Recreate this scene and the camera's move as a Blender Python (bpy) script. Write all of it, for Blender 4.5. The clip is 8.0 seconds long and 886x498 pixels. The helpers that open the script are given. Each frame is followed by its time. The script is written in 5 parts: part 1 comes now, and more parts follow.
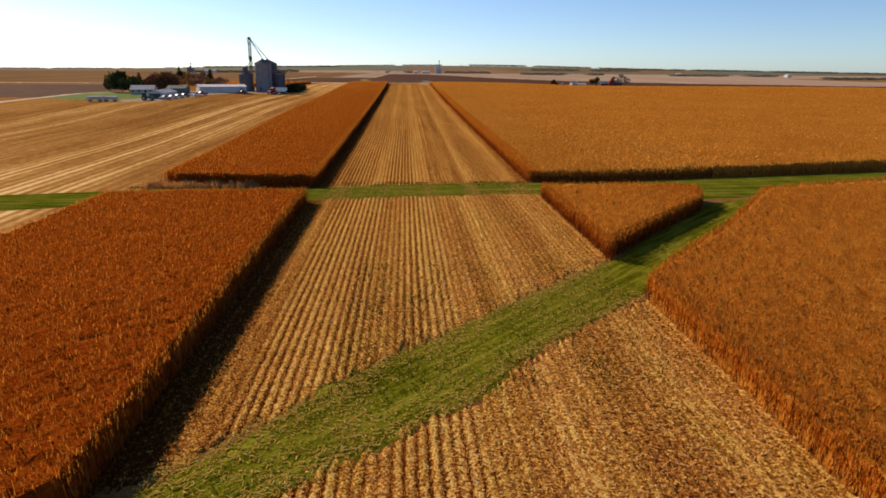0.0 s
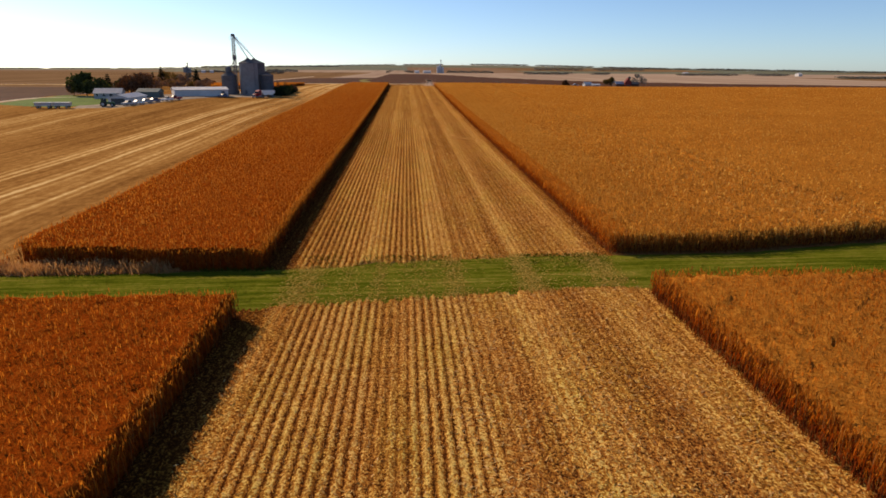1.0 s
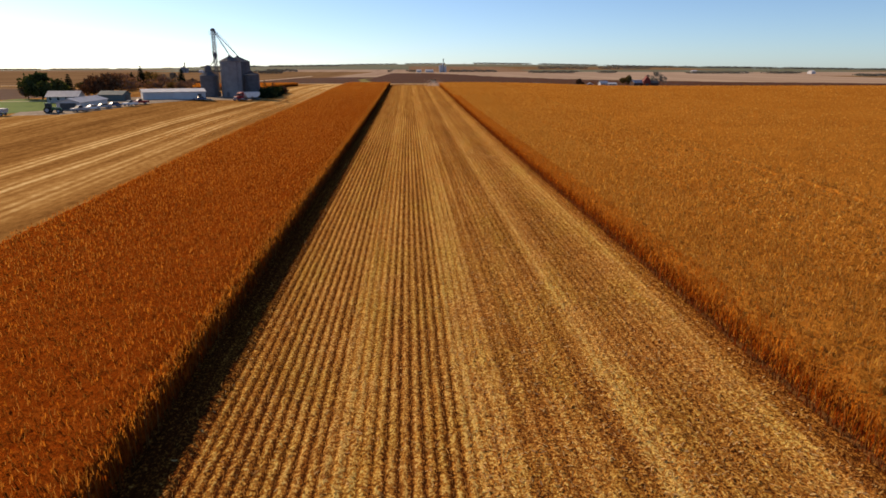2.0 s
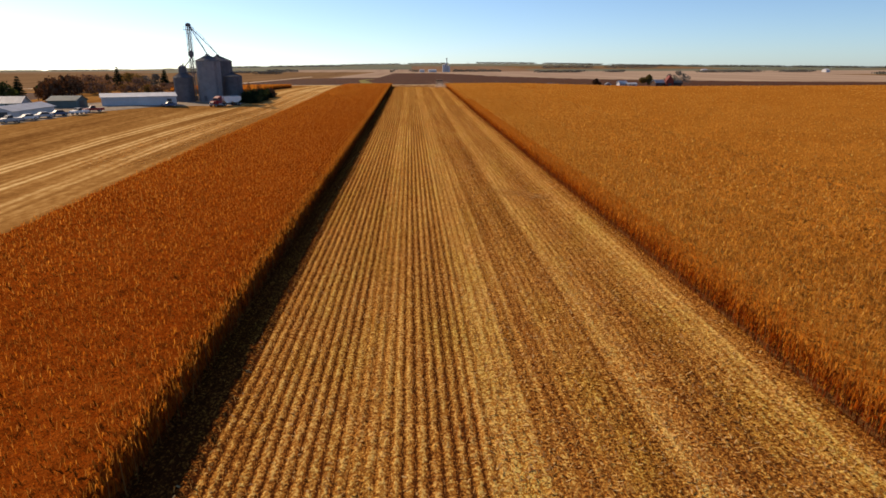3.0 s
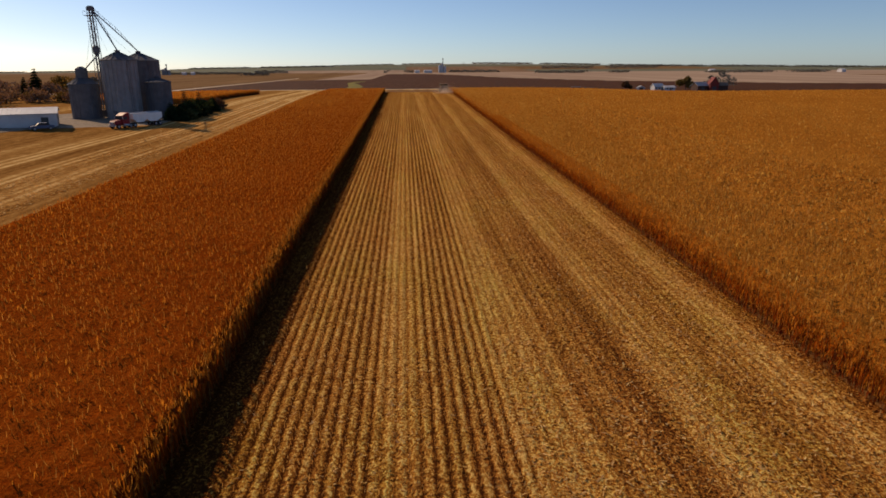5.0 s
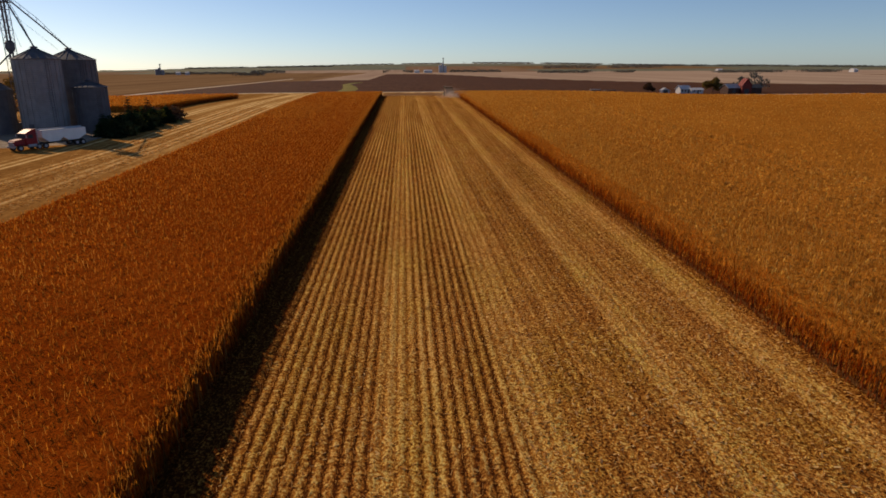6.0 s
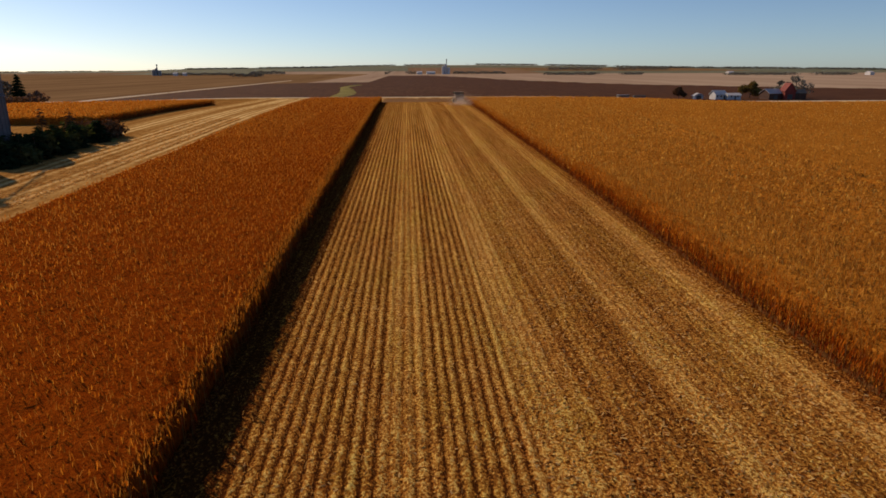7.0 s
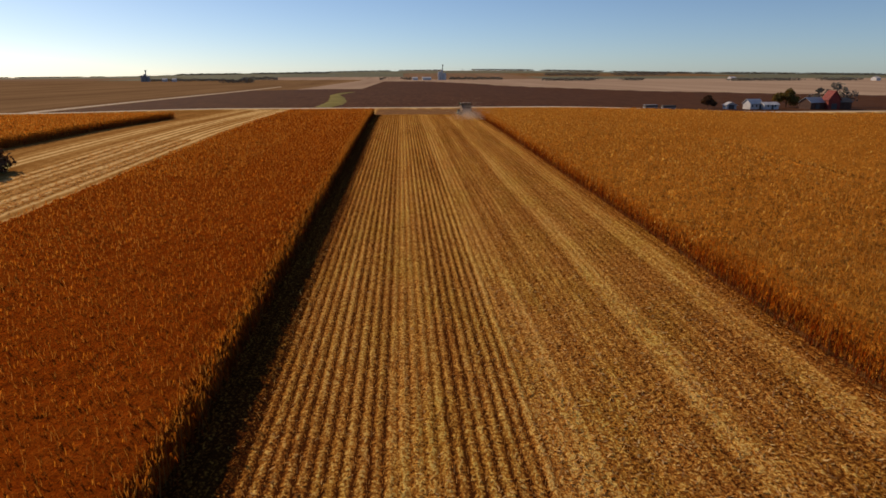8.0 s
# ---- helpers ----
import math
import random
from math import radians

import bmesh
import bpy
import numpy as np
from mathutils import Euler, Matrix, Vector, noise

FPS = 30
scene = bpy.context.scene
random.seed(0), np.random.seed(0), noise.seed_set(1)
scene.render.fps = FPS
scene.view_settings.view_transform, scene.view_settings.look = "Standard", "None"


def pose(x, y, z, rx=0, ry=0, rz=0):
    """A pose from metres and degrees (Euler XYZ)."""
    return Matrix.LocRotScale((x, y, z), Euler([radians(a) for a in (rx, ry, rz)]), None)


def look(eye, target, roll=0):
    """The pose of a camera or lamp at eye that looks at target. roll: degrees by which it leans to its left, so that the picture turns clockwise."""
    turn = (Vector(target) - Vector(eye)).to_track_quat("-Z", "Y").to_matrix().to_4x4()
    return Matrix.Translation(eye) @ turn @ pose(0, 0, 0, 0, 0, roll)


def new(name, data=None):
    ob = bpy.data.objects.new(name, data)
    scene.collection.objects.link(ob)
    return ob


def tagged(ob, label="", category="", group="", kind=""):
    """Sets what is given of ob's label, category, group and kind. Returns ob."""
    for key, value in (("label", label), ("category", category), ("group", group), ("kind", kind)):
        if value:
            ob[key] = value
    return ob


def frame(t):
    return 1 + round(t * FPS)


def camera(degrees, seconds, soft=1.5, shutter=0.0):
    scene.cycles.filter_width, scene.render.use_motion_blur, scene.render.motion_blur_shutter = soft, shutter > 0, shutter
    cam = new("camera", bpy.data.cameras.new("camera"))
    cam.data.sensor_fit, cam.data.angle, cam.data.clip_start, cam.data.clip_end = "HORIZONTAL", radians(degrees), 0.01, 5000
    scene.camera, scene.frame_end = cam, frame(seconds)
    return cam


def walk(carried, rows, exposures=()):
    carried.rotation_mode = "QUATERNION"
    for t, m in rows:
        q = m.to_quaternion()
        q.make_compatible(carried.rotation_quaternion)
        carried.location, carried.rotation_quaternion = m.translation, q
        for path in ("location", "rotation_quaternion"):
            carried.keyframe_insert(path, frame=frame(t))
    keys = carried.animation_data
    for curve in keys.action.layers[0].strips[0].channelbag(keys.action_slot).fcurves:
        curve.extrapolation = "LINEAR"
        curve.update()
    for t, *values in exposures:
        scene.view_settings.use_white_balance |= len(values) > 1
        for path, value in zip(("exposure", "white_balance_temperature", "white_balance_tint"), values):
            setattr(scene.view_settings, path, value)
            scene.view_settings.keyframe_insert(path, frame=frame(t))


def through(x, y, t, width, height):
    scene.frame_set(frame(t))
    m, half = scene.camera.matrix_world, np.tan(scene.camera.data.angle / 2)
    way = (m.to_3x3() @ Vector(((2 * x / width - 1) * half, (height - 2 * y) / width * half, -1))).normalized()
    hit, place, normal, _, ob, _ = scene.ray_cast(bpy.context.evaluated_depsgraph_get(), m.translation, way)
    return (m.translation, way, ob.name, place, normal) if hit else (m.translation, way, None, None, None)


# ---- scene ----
# The camera: a drone in level flight, about 17 m up, along the corn rows (+y).
cam = camera(70.0, 8.0, soft=1.65)
ROWS = [
    # seconds, x, y, z, pitch, roll, yaw
    (0.0, -0.51, 0.00, 16.52, -15.78, 0.41, -3.38),
    (0.5, -0.89, 19.22, 16.84, -15.80, 0.31, -3.34),
    (1.0, -1.17, 38.36, 16.87, -15.83, 0.29, -3.28),
    (1.5, -1.47, 57.25, 16.56, -15.89, 0.17, -3.22),
    (3.0, -2.33, 113.44, 16.37, -15.92, -0.21, -2.78),
    (3.5, -2.86, 132.12, 16.39, -15.97, -0.22, -2.75),
    (4.0, -3.47, 150.85, 16.47, -15.97, -0.24, -2.93),
    (4.5, -3.85, 169.73, 16.60, -15.89, -0.35, -3.19),
    (6.0, -3.87, 227.36, 17.16, -15.92, -0.33, -3.31),
    (6.5, -3.91, 246.55, 17.36, -15.93, -0.21, -3.21),
    (7.0, -4.16, 265.47, 17.57, -15.81, -0.16, -3.16),
    (7.5, -4.48, 284.25, 17.74, -15.64, -0.10, -3.37),
    (8.0, -4.70, 303.11, 17.96, -15.35, -0.19, -3.59),
]
EXPOSURES = [(0.0, 0.02, 7000, 13), (1.5, -0.02, 7000, 13), (3.0, 0.05, 7000, 12), (3.5, 0.32, 7000, 9), (4.0, 0.0, 7050, 13), (4.5, -0.42, 7150, 17), (6.0, -0.54, 7200, 15), (8.0, -0.5, 7200, 14)]
walk(cam, [(t, pose(x, y, z, 90 + pitch, 0, yaw) @ pose(0, 0, 0, 0, 0, roll)) for t, x, y, z, pitch, roll, yaw in ROWS], EXPOSURES)

# ---- daylight: an autumn sun ahead and to the west, over a clear sky ----
SUN_AZ, SUN_EL = -46.0, 29.0
world = bpy.data.worlds.new("sky")
world.use_nodes = True
scene.world = world
sky = world.node_tree.nodes.new("ShaderNodeTexSky")
sky.sky_type = "NISHITA"
sky.sun_disc = False
sky.sun_elevation = radians(SUN_EL)
sky.sun_rotation = radians(SUN_AZ)
sky.altitude = 300.0
sky.air_density = 0.7
sky.dust_density = 0.4
sky.ozone_density = 4.0
background = world.node_tree.nodes["Background"]
background.inputs["Strength"].default_value = 0.132
clear = world.node_tree.nodes.new("ShaderNodeMix")
clear.data_type, clear.blend_type = "RGBA", "MULTIPLY"
clear.inputs[0].default_value, clear.inputs[7].default_value = 1.0, (0.91, 0.99, 1.05, 1)
world.node_tree.links.new(sky.outputs[0], clear.inputs[6])
world.node_tree.links.new(clear.outputs[2], background.inputs["Color"])
sun_way = Vector((math.sin(radians(SUN_AZ)) * math.cos(radians(SUN_EL)), math.cos(radians(SUN_AZ)) * math.cos(radians(SUN_EL)), math.sin(radians(SUN_EL))))
sun = new("sun", bpy.data.lights.new("sun", "SUN"))
sun.data.energy = 5.5
sun.data.angle = radians(0.53)
sun.data.color = (1.0, 0.80, 0.57)
sun.matrix_world = look(sun_way * 200, (0, 0, 0))
# ---- materials ----
def nodes_of(name, rough=0.85, metal=0.0, spec=0.3):
    m = bpy.data.materials.new(name)
    m.use_nodes = True
    nt = m.node_tree
    b = nt.nodes["Principled BSDF"]
    b.inputs["Roughness"].default_value = rough
    b.inputs["Metallic"].default_value = metal
    b.inputs["Specular IOR Level"].default_value = spec
    return m, nt, b


def node(nt, kind, **values):
    n = nt.nodes.new(kind)
    for key, value in values.items():
        n.inputs[key].default_value = value
    return n


def ramp(nt, fac, stops):
    r = nt.nodes.new("ShaderNodeValToRGB")
    while len(r.color_ramp.elements) < len(stops):
        r.color_ramp.elements.new(0.5)
    for e, (p, c) in zip(r.color_ramp.elements, stops):
        e.position, e.color = p, (*c, 1)
    nt.links.new(fac, r.inputs[0])
    return r.outputs[0]


def math_node(nt, op, a, b=None):
    n = nt.nodes.new("ShaderNodeMath")
    n.operation = op
    for k, v in enumerate((a, b)):
        if v is None:
            continue
        if isinstance(v, (int, float)):
            n.inputs[k].default_value = v
        else:
            nt.links.new(v, n.inputs[k])
    return n.outputs[0]


def blend(nt, fac, a, b, kind="MIX"):
    n = nt.nodes.new("ShaderNodeMix")
    n.data_type, n.blend_type = "RGBA", kind
    for k, v in ((0, fac), (6, a), (7, b)):
        if isinstance(v, (int, float)):
            n.inputs[k].default_value = v
        elif isinstance(v, tuple):
            n.inputs[k].default_value = (*v, 1)
        else:
            nt.links.new(v, n.inputs[k])
    return n.outputs[2]


def noise_of(nt, scale, detail=4.0, stretch=None, rough=0.6, turn=0.0):
    tc = nt.nodes.new("ShaderNodeTexCoord")
    out = tc.outputs["Object"]
    if stretch:
        mp = nt.nodes.new("ShaderNodeMapping")
        if turn:
            mp.vector_type = "TEXTURE"
            mp.inputs["Rotation"].default_value = (0, 0, radians(turn))
            mp.inputs["Scale"].default_value = tuple(1 / s for s in stretch)
        else:
            mp.inputs["Scale"].default_value = stretch
        nt.links.new(out, mp.inputs[0])
        out = mp.outputs[0]
    n = node(nt, "ShaderNodeTexNoise", Scale=scale, Detail=detail, Roughness=rough)
    nt.links.new(out, n.inputs["Vector"])
    return n.outputs["Fac"]


def bump(nt, b, height, strength, distance):
    n = nt.nodes.new("ShaderNodeBump")
    n.inputs["Strength"].default_value = strength
    n.inputs["Distance"].default_value = distance
    nt.links.new(height, n.inputs["Height"])
    nt.links.new(n.outputs[0], b.inputs["Normal"])


def mottled(name, dark, light, scale, rough=0.85, metal=0.0, relief=0.3, spec=0.3, wide=0.15, stretch=None):
    """A surface whose colour wanders between two tones at two scales, with fine relief."""
    m, nt, b = nodes_of(name, rough, metal, spec)
    a = noise_of(nt, scale, 6, stretch)
    w = noise_of(nt, scale * wide, 3)
    f = math_node(nt, "ADD", math_node(nt, "MULTIPLY", a, 0.6), math_node(nt, "MULTIPLY", w, 0.4))
    nt.links.new(ramp(nt, f, [(0.36, dark), (0.64, light)]), b.inputs["Base Color"])
    if relief:
        bump(nt, b, a, relief, 0.05)
    return m


def leafy(name, stops, rough=0.6, through=0.3, patch=0.03, glow=(1.0, 0.55, 0.2), relief=0.0):
    """Leaves: each loose blade takes its own tone; part of the light passes through."""
    m, nt, b = nodes_of(name, rough, 0.0, 0.0)
    g = nt.nodes.new("ShaderNodeNewGeometry")
    w = noise_of(nt, patch, 3)
    f = math_node(nt, "ADD", math_node(nt, "MULTIPLY", g.outputs["Random Per Island"], 0.75), math_node(nt, "MULTIPLY", math_node(nt, "SUBTRACT", w, 0.25), 0.5))
    c = ramp(nt, f, stops)
    nt.links.new(c, b.inputs["Base Color"])
    if relief:
        bump(nt, b, noise_of(nt, relief, 5, None, 0.7), 1.0, 0.25)
    if through:
        t = nt.nodes.new("ShaderNodeBsdfTranslucent")
        nt.links.new(blend(nt, 1.0, c, glow, "MULTIPLY"), t.inputs[0])
        mix = nt.nodes.new("ShaderNodeMixShader")
        mix.inputs[0].default_value = through
        nt.links.new(b.outputs[0], mix.inputs[1])
        nt.links.new(t.outputs[0], mix.inputs[2])
        nt.links.new(mix.outputs[0], nt.nodes["Material Output"].inputs[0])
    return m


def stubble_rows():
    """Harvested ground: straw between the rows, soil and stub shade painted along them, chaff thrown in bands across x.
    """
    m, nt, b = nodes_of("stubble_rows", 0.9, 0.0, 0.0)
    tc = nt.nodes.new("ShaderNodeTexCoord")
    sep = nt.nodes.new("ShaderNodeSeparateXYZ")
    nt.links.new(tc.outputs["Object"], sep.inputs[0])
    wander = noise_of(nt, 0.9, 3)
    x = math_node(nt, "ADD", sep.outputs["X"], math_node(nt, "MULTIPLY", math_node(nt, "SUBTRACT", wander, 0.5), 0.16))
    # Dark row lines: furrow soil plus the stubs' shade, both in the colour.
    wave = math_node(nt, "COSINE", math_node(nt, "MULTIPLY", math_node(nt, "SUBTRACT", x, ROW0), 2 * math.pi / PITCH))
    wave = math_node(nt, "POWER", math_node(nt, "ADD", math_node(nt, "MULTIPLY", wave, 0.4995), 0.5), 0.32)
    wave = math_node(nt, "MULTIPLY", math_node(nt, "SUBTRACT", wave, 0.72), 2.2)
    straw = noise_of(nt, 4.6, 8, (1.0, 0.7, 1.0), 0.78)
    clump = noise_of(nt, 1.4, 3, (1.0, 0.8, 1.0))
    patch = noise_of(nt, 0.22, 4, (1.0, 0.12, 1.0))
    at = math_node(nt, "DIVIDE", math_node(nt, "SUBTRACT", math_node(nt, "ADD", sep.outputs["X"], math_node(nt, "MULTIPLY", math_node(nt, "SUBTRACT", patch, 0.5), 0.5)), -13.0), 31.0)
    cover = nt.nodes.new("ShaderNodeValToRGB")
    # First stops darken the west margin, widening the corn's shadow in the colour.
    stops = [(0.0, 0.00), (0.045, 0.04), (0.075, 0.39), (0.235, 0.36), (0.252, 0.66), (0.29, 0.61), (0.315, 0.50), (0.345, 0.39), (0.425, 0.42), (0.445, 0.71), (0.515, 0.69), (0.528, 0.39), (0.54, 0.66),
             (0.56, 0.42), (0.60, 0.55), (0.65, 0.40), (0.685, 0.44), (0.70, 0.77), (0.735, 0.71), (0.76, 0.55), (0.83, 0.47), (0.88, 0.51), (0.905, 0.74), (0.945, 0.71), (0.965, 0.44), (1.0, 0.25)]
    while len(cover.color_ramp.elements) < len(stops):
        cover.color_ramp.elements.new(0.5)
    for e, (p, v) in zip(cover.color_ramp.elements, stops):
        e.position, e.color = p, (v, v, v, 1)
    nt.links.new(at, cover.inputs[0])
    # south of the grass lane the straw lies more evenly and the rows show farther east
    early = nt.nodes.new("ShaderNodeMapRange")
    early.inputs["From Min"].default_value, early.inputs["From Max"].default_value = 96.0, 86.0
    nt.links.new(sep.outputs["Y"], early.inputs["Value"])
    # The west end is dark here too, the same painted shadow.
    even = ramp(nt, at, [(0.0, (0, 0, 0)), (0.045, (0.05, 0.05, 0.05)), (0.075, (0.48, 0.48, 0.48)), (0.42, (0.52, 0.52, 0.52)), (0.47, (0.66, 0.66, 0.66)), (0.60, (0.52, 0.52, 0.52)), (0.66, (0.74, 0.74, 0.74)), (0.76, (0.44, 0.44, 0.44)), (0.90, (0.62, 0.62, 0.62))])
    lie = blend(nt, early.outputs[0], cover.outputs[0], even)
    edge = math_node(nt, "ADD", sep.outputs["X"], math_node(nt, "MULTIPLY", math_node(nt, "SUBTRACT", patch, 0.5), 1.6))
    edge = math_node(nt, "SUBTRACT", edge, math_node(nt, "MULTIPLY", early.outputs[0], 2.2))
    # Row contrast fades out inside the painted shadow band.
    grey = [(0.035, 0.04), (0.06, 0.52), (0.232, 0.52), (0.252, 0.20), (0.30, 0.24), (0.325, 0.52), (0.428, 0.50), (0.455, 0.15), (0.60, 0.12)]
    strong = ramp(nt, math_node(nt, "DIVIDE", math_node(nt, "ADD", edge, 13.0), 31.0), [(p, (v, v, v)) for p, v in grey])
    lane = noise_of(nt, 1.3, 3, (1.0, 0.003, 1.0), 0.7)
    f = math_node(nt, "ADD", math_node(nt, "MULTIPLY", wave, strong), lie)
    f = math_node(nt, "ADD", f, math_node(nt, "MULTIPLY", math_node(nt, "SUBTRACT", lane, 0.5), 0.7))
    f = math_node(nt, "ADD", f, math_node(nt, "MULTIPLY", math_node(nt, "SUBTRACT", straw, 0.5), 1.9))
    scrap = noise_of(nt, 8.5, 3, (1.0, 0.75, 1.0), 0.65)
    f = math_node(nt, "ADD", f, math_node(nt, "MULTIPLY", math_node(nt, "SUBTRACT", scrap, 0.5), 3.0))
    f = math_node(nt, "ADD", f, math_node(nt, "MULTIPLY", math_node(nt, "SUBTRACT", clump, 0.5), 0.4))
    f = math_node(nt, "ADD", f, math_node(nt, "MULTIPLY", math_node(nt, "SUBTRACT", patch, 0.5), 0.5))
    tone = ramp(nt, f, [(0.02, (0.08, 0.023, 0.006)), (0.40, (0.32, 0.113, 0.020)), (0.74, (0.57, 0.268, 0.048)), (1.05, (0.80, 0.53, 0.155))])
    # damp, pinkish soil shows in some stretches and yellow-green regrowth in others
    hue = ramp(nt, noise_of(nt, 0.35, 3, (1.0, 0.3, 1.0)), [(0.36, (1.0, 0.95, 1.0)), (0.50, (1.0, 1.0, 1.0)), (0.68, (0.95, 1.03, 0.92))])
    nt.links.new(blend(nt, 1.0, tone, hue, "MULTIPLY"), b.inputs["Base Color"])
    bump(nt, b, math_node(nt, "ADD", math_node(nt, "ADD", straw, clump), scrap), 1.0, 0.14)
    return m


def streaked(name, dark, light, pitch, grain=1.5, mid=None):
    """Far harvested ground with swaths that run along y."""
    m, nt, b = nodes_of(name, 0.95, 0.0, 0.0)
    fine = math_node(nt, "ADD", math_node(nt, "MULTIPLY", noise_of(nt, 1.0 / pitch, 4, (1.0, 0.02, 1.0)), 0.5), math_node(nt, "MULTIPLY", noise_of(nt, 0.22 / pitch, 3, (1.0, 0.05, 1.0)), 0.5))
    broad = noise_of(nt, 0.02, 3)
    speck = noise_of(nt, grain, 5)
    f = math_node(nt, "ADD", math_node(nt, "MULTIPLY", fine, 0.76), math_node(nt, "MULTIPLY", math_node(nt, "ADD", broad, speck), 0.16))
    nt.links.new(ramp(nt, f, [(0.42, dark), (0.49, mid), (0.54, mid), (0.63, light)] if mid else [(0.42, dark), (0.64, light)]), b.inputs["Base Color"])
    bump(nt, b, speck, 0.8, 0.15)
    return m


def stubble_west():
    """The harvested field west of the corn: brown stubble with pale trails of husks along the harvester's passes, which bow a little."""
    m, nt, b = nodes_of("stubble_west", 0.95, 0.0, 0.0)
    tc = nt.nodes.new("ShaderNodeTexCoord")
    sep = nt.nodes.new("ShaderNodeSeparateXYZ")
    nt.links.new(tc.outputs["Object"], sep.inputs[0])
    bow = ramp(nt, math_node(nt, "DIVIDE", sep.outputs["Y"], 500.0), [(0.28, (0, 0, 0)), (0.38, (0.45, 0.45, 0.45)), (0.50, (1, 1, 1)), (0.58, (0.8, 0.8, 0.8)), (0.68, (0, 0, 0))])
    wander = noise_of(nt, 0.05, 4, (1.0, 0.35, 1.0), 0.65)
    x = math_node(nt, "ADD", sep.outputs["X"], math_node(nt, "MULTIPLY", bow, 3.2))
    x = math_node(nt, "ADD", x, math_node(nt, "MULTIPLY", math_node(nt, "SUBTRACT", wander, 0.5), 2.6))
    stops = [(-130, 0.41), (-116, 0.40), (-111, 0.60), (-107, 0.55), (-104, 0.43), (-99, 0.45), (-97, 0.61), (-94.5, 0.44), (-90, 0.40), (-76, 0.35), (-68, 0.40), (-65, 0.63), (-62.6, 0.67), (-61.2, 0.35),
             (-59.4, 0.33), (-58.0, 0.46), (-56, 0.70), (-54, 0.60), (-52, 0.40), (-50.4, 0.41), (-48.6, 0.64), (-46.8, 0.58), (-45, 0.36), (-41.5, 0.36)]
    lie = ramp(nt, math_node(nt, "DIVIDE", math_node(nt, "ADD", x, 130.0), 90.0), [((p + 130) / 90, (v, v, v)) for p, v in stops])
    head = math_node(nt, "MULTIPLY", ramp(nt, math_node(nt, "DIVIDE", sep.outputs["Y"], 500.0), [(0.62, (0, 0, 0)), (0.76, (1, 1, 1))]), ramp(nt, math_node(nt, "DIVIDE", math_node(nt, "ADD", x, 130.0), 90.0), [(0.70, (0, 0, 0)), (0.84, (0.16, 0.16, 0.16)), (1.0, (0.26, 0.26, 0.26))]))
    lie = math_node(nt, "ADD", lie, head)
    # the headland by the grass lane lies under thick pale residue
    lie = math_node(nt, "ADD", lie, ramp(nt, math_node(nt, "DIVIDE", sep.outputs["Y"], 500.0), [(0.17, (0.2, 0.2, 0.2)), (0.23, (0, 0, 0))]))
    fine = noise_of(nt, 0.55, 5, (1.0, 0.02, 1.0), 0.7)
    wheel = math_node(nt, "MULTIPLY", math_node(nt, "SINE", math_node(nt, "MULTIPLY", x, 3.4)), math_node(nt, "MULTIPLY", math_node(nt, "SUBTRACT", lie, 0.40), 0.8))
    lie = math_node(nt, "ADD", lie, wheel)
    speck = noise_of(nt, 1.1, 6, (1.0, 0.5, 1.0), 0.7)
    broad = noise_of(nt, 0.03, 4, (1.0, 0.5, 1.0))
    f = math_node(nt, "ADD", lie, math_node(nt, "MULTIPLY", math_node(nt, "SUBTRACT", fine, 0.5), 1.0))
    f = math_node(nt, "ADD", f, math_node(nt, "MULTIPLY", math_node(nt, "SUBTRACT", speck, 0.5), 0.9))
    f = math_node(nt, "ADD", f, math_node(nt, "MULTIPLY", math_node(nt, "SUBTRACT", broad, 0.5), 0.6))
    nt.links.new(ramp(nt, f, [(0.10, (0.17, 0.071, 0.018)), (0.42, (0.33, 0.158, 0.043)), (0.66, (0.49, 0.272, 0.088)), (0.95, (0.75, 0.51, 0.22))]), b.inputs["Base Color"])
    bump(nt, b, speck, 0.8, 0.12)
    return m


def mown_grass(name, turn, dry=1.0, fresh=1.0):
    """Short grass with streaks along the mower's way, yellowed patches and trodden straw."""
    m, nt, b = nodes_of(name, 0.95, 0.0, 0.0)
    streak = noise_of(nt, 1.6, 5, (0.05, 1.0, 1.0), 0.75, turn)
    fine = noise_of(nt, 9.0, 5, (0.35, 1.0, 1.0), 0.7, turn)
    patch = noise_of(nt, 0.25, 4)
    f = math_node(nt, "ADD", math_node(nt, "MULTIPLY", streak, 0.6), math_node(nt, "MULTIPLY", fine, 0.25))
    f = math_node(nt, "ADD", f, math_node(nt, "MULTIPLY", patch, 0.2))
    nt.links.new(ramp(nt, f, [(0.40, (0.032 * dry, 0.046 * fresh, 0.003)), (0.49, (0.085 * dry, 0.104 * fresh, 0.007)), (0.57, (0.155 * dry, 0.152 * fresh * dry ** 0.5, 0.016)), (0.66, (0.29, 0.225, 0.05))]), b.inputs["Base Color"])
    bump(nt, b, fine, 0.8, 0.06)
    return m


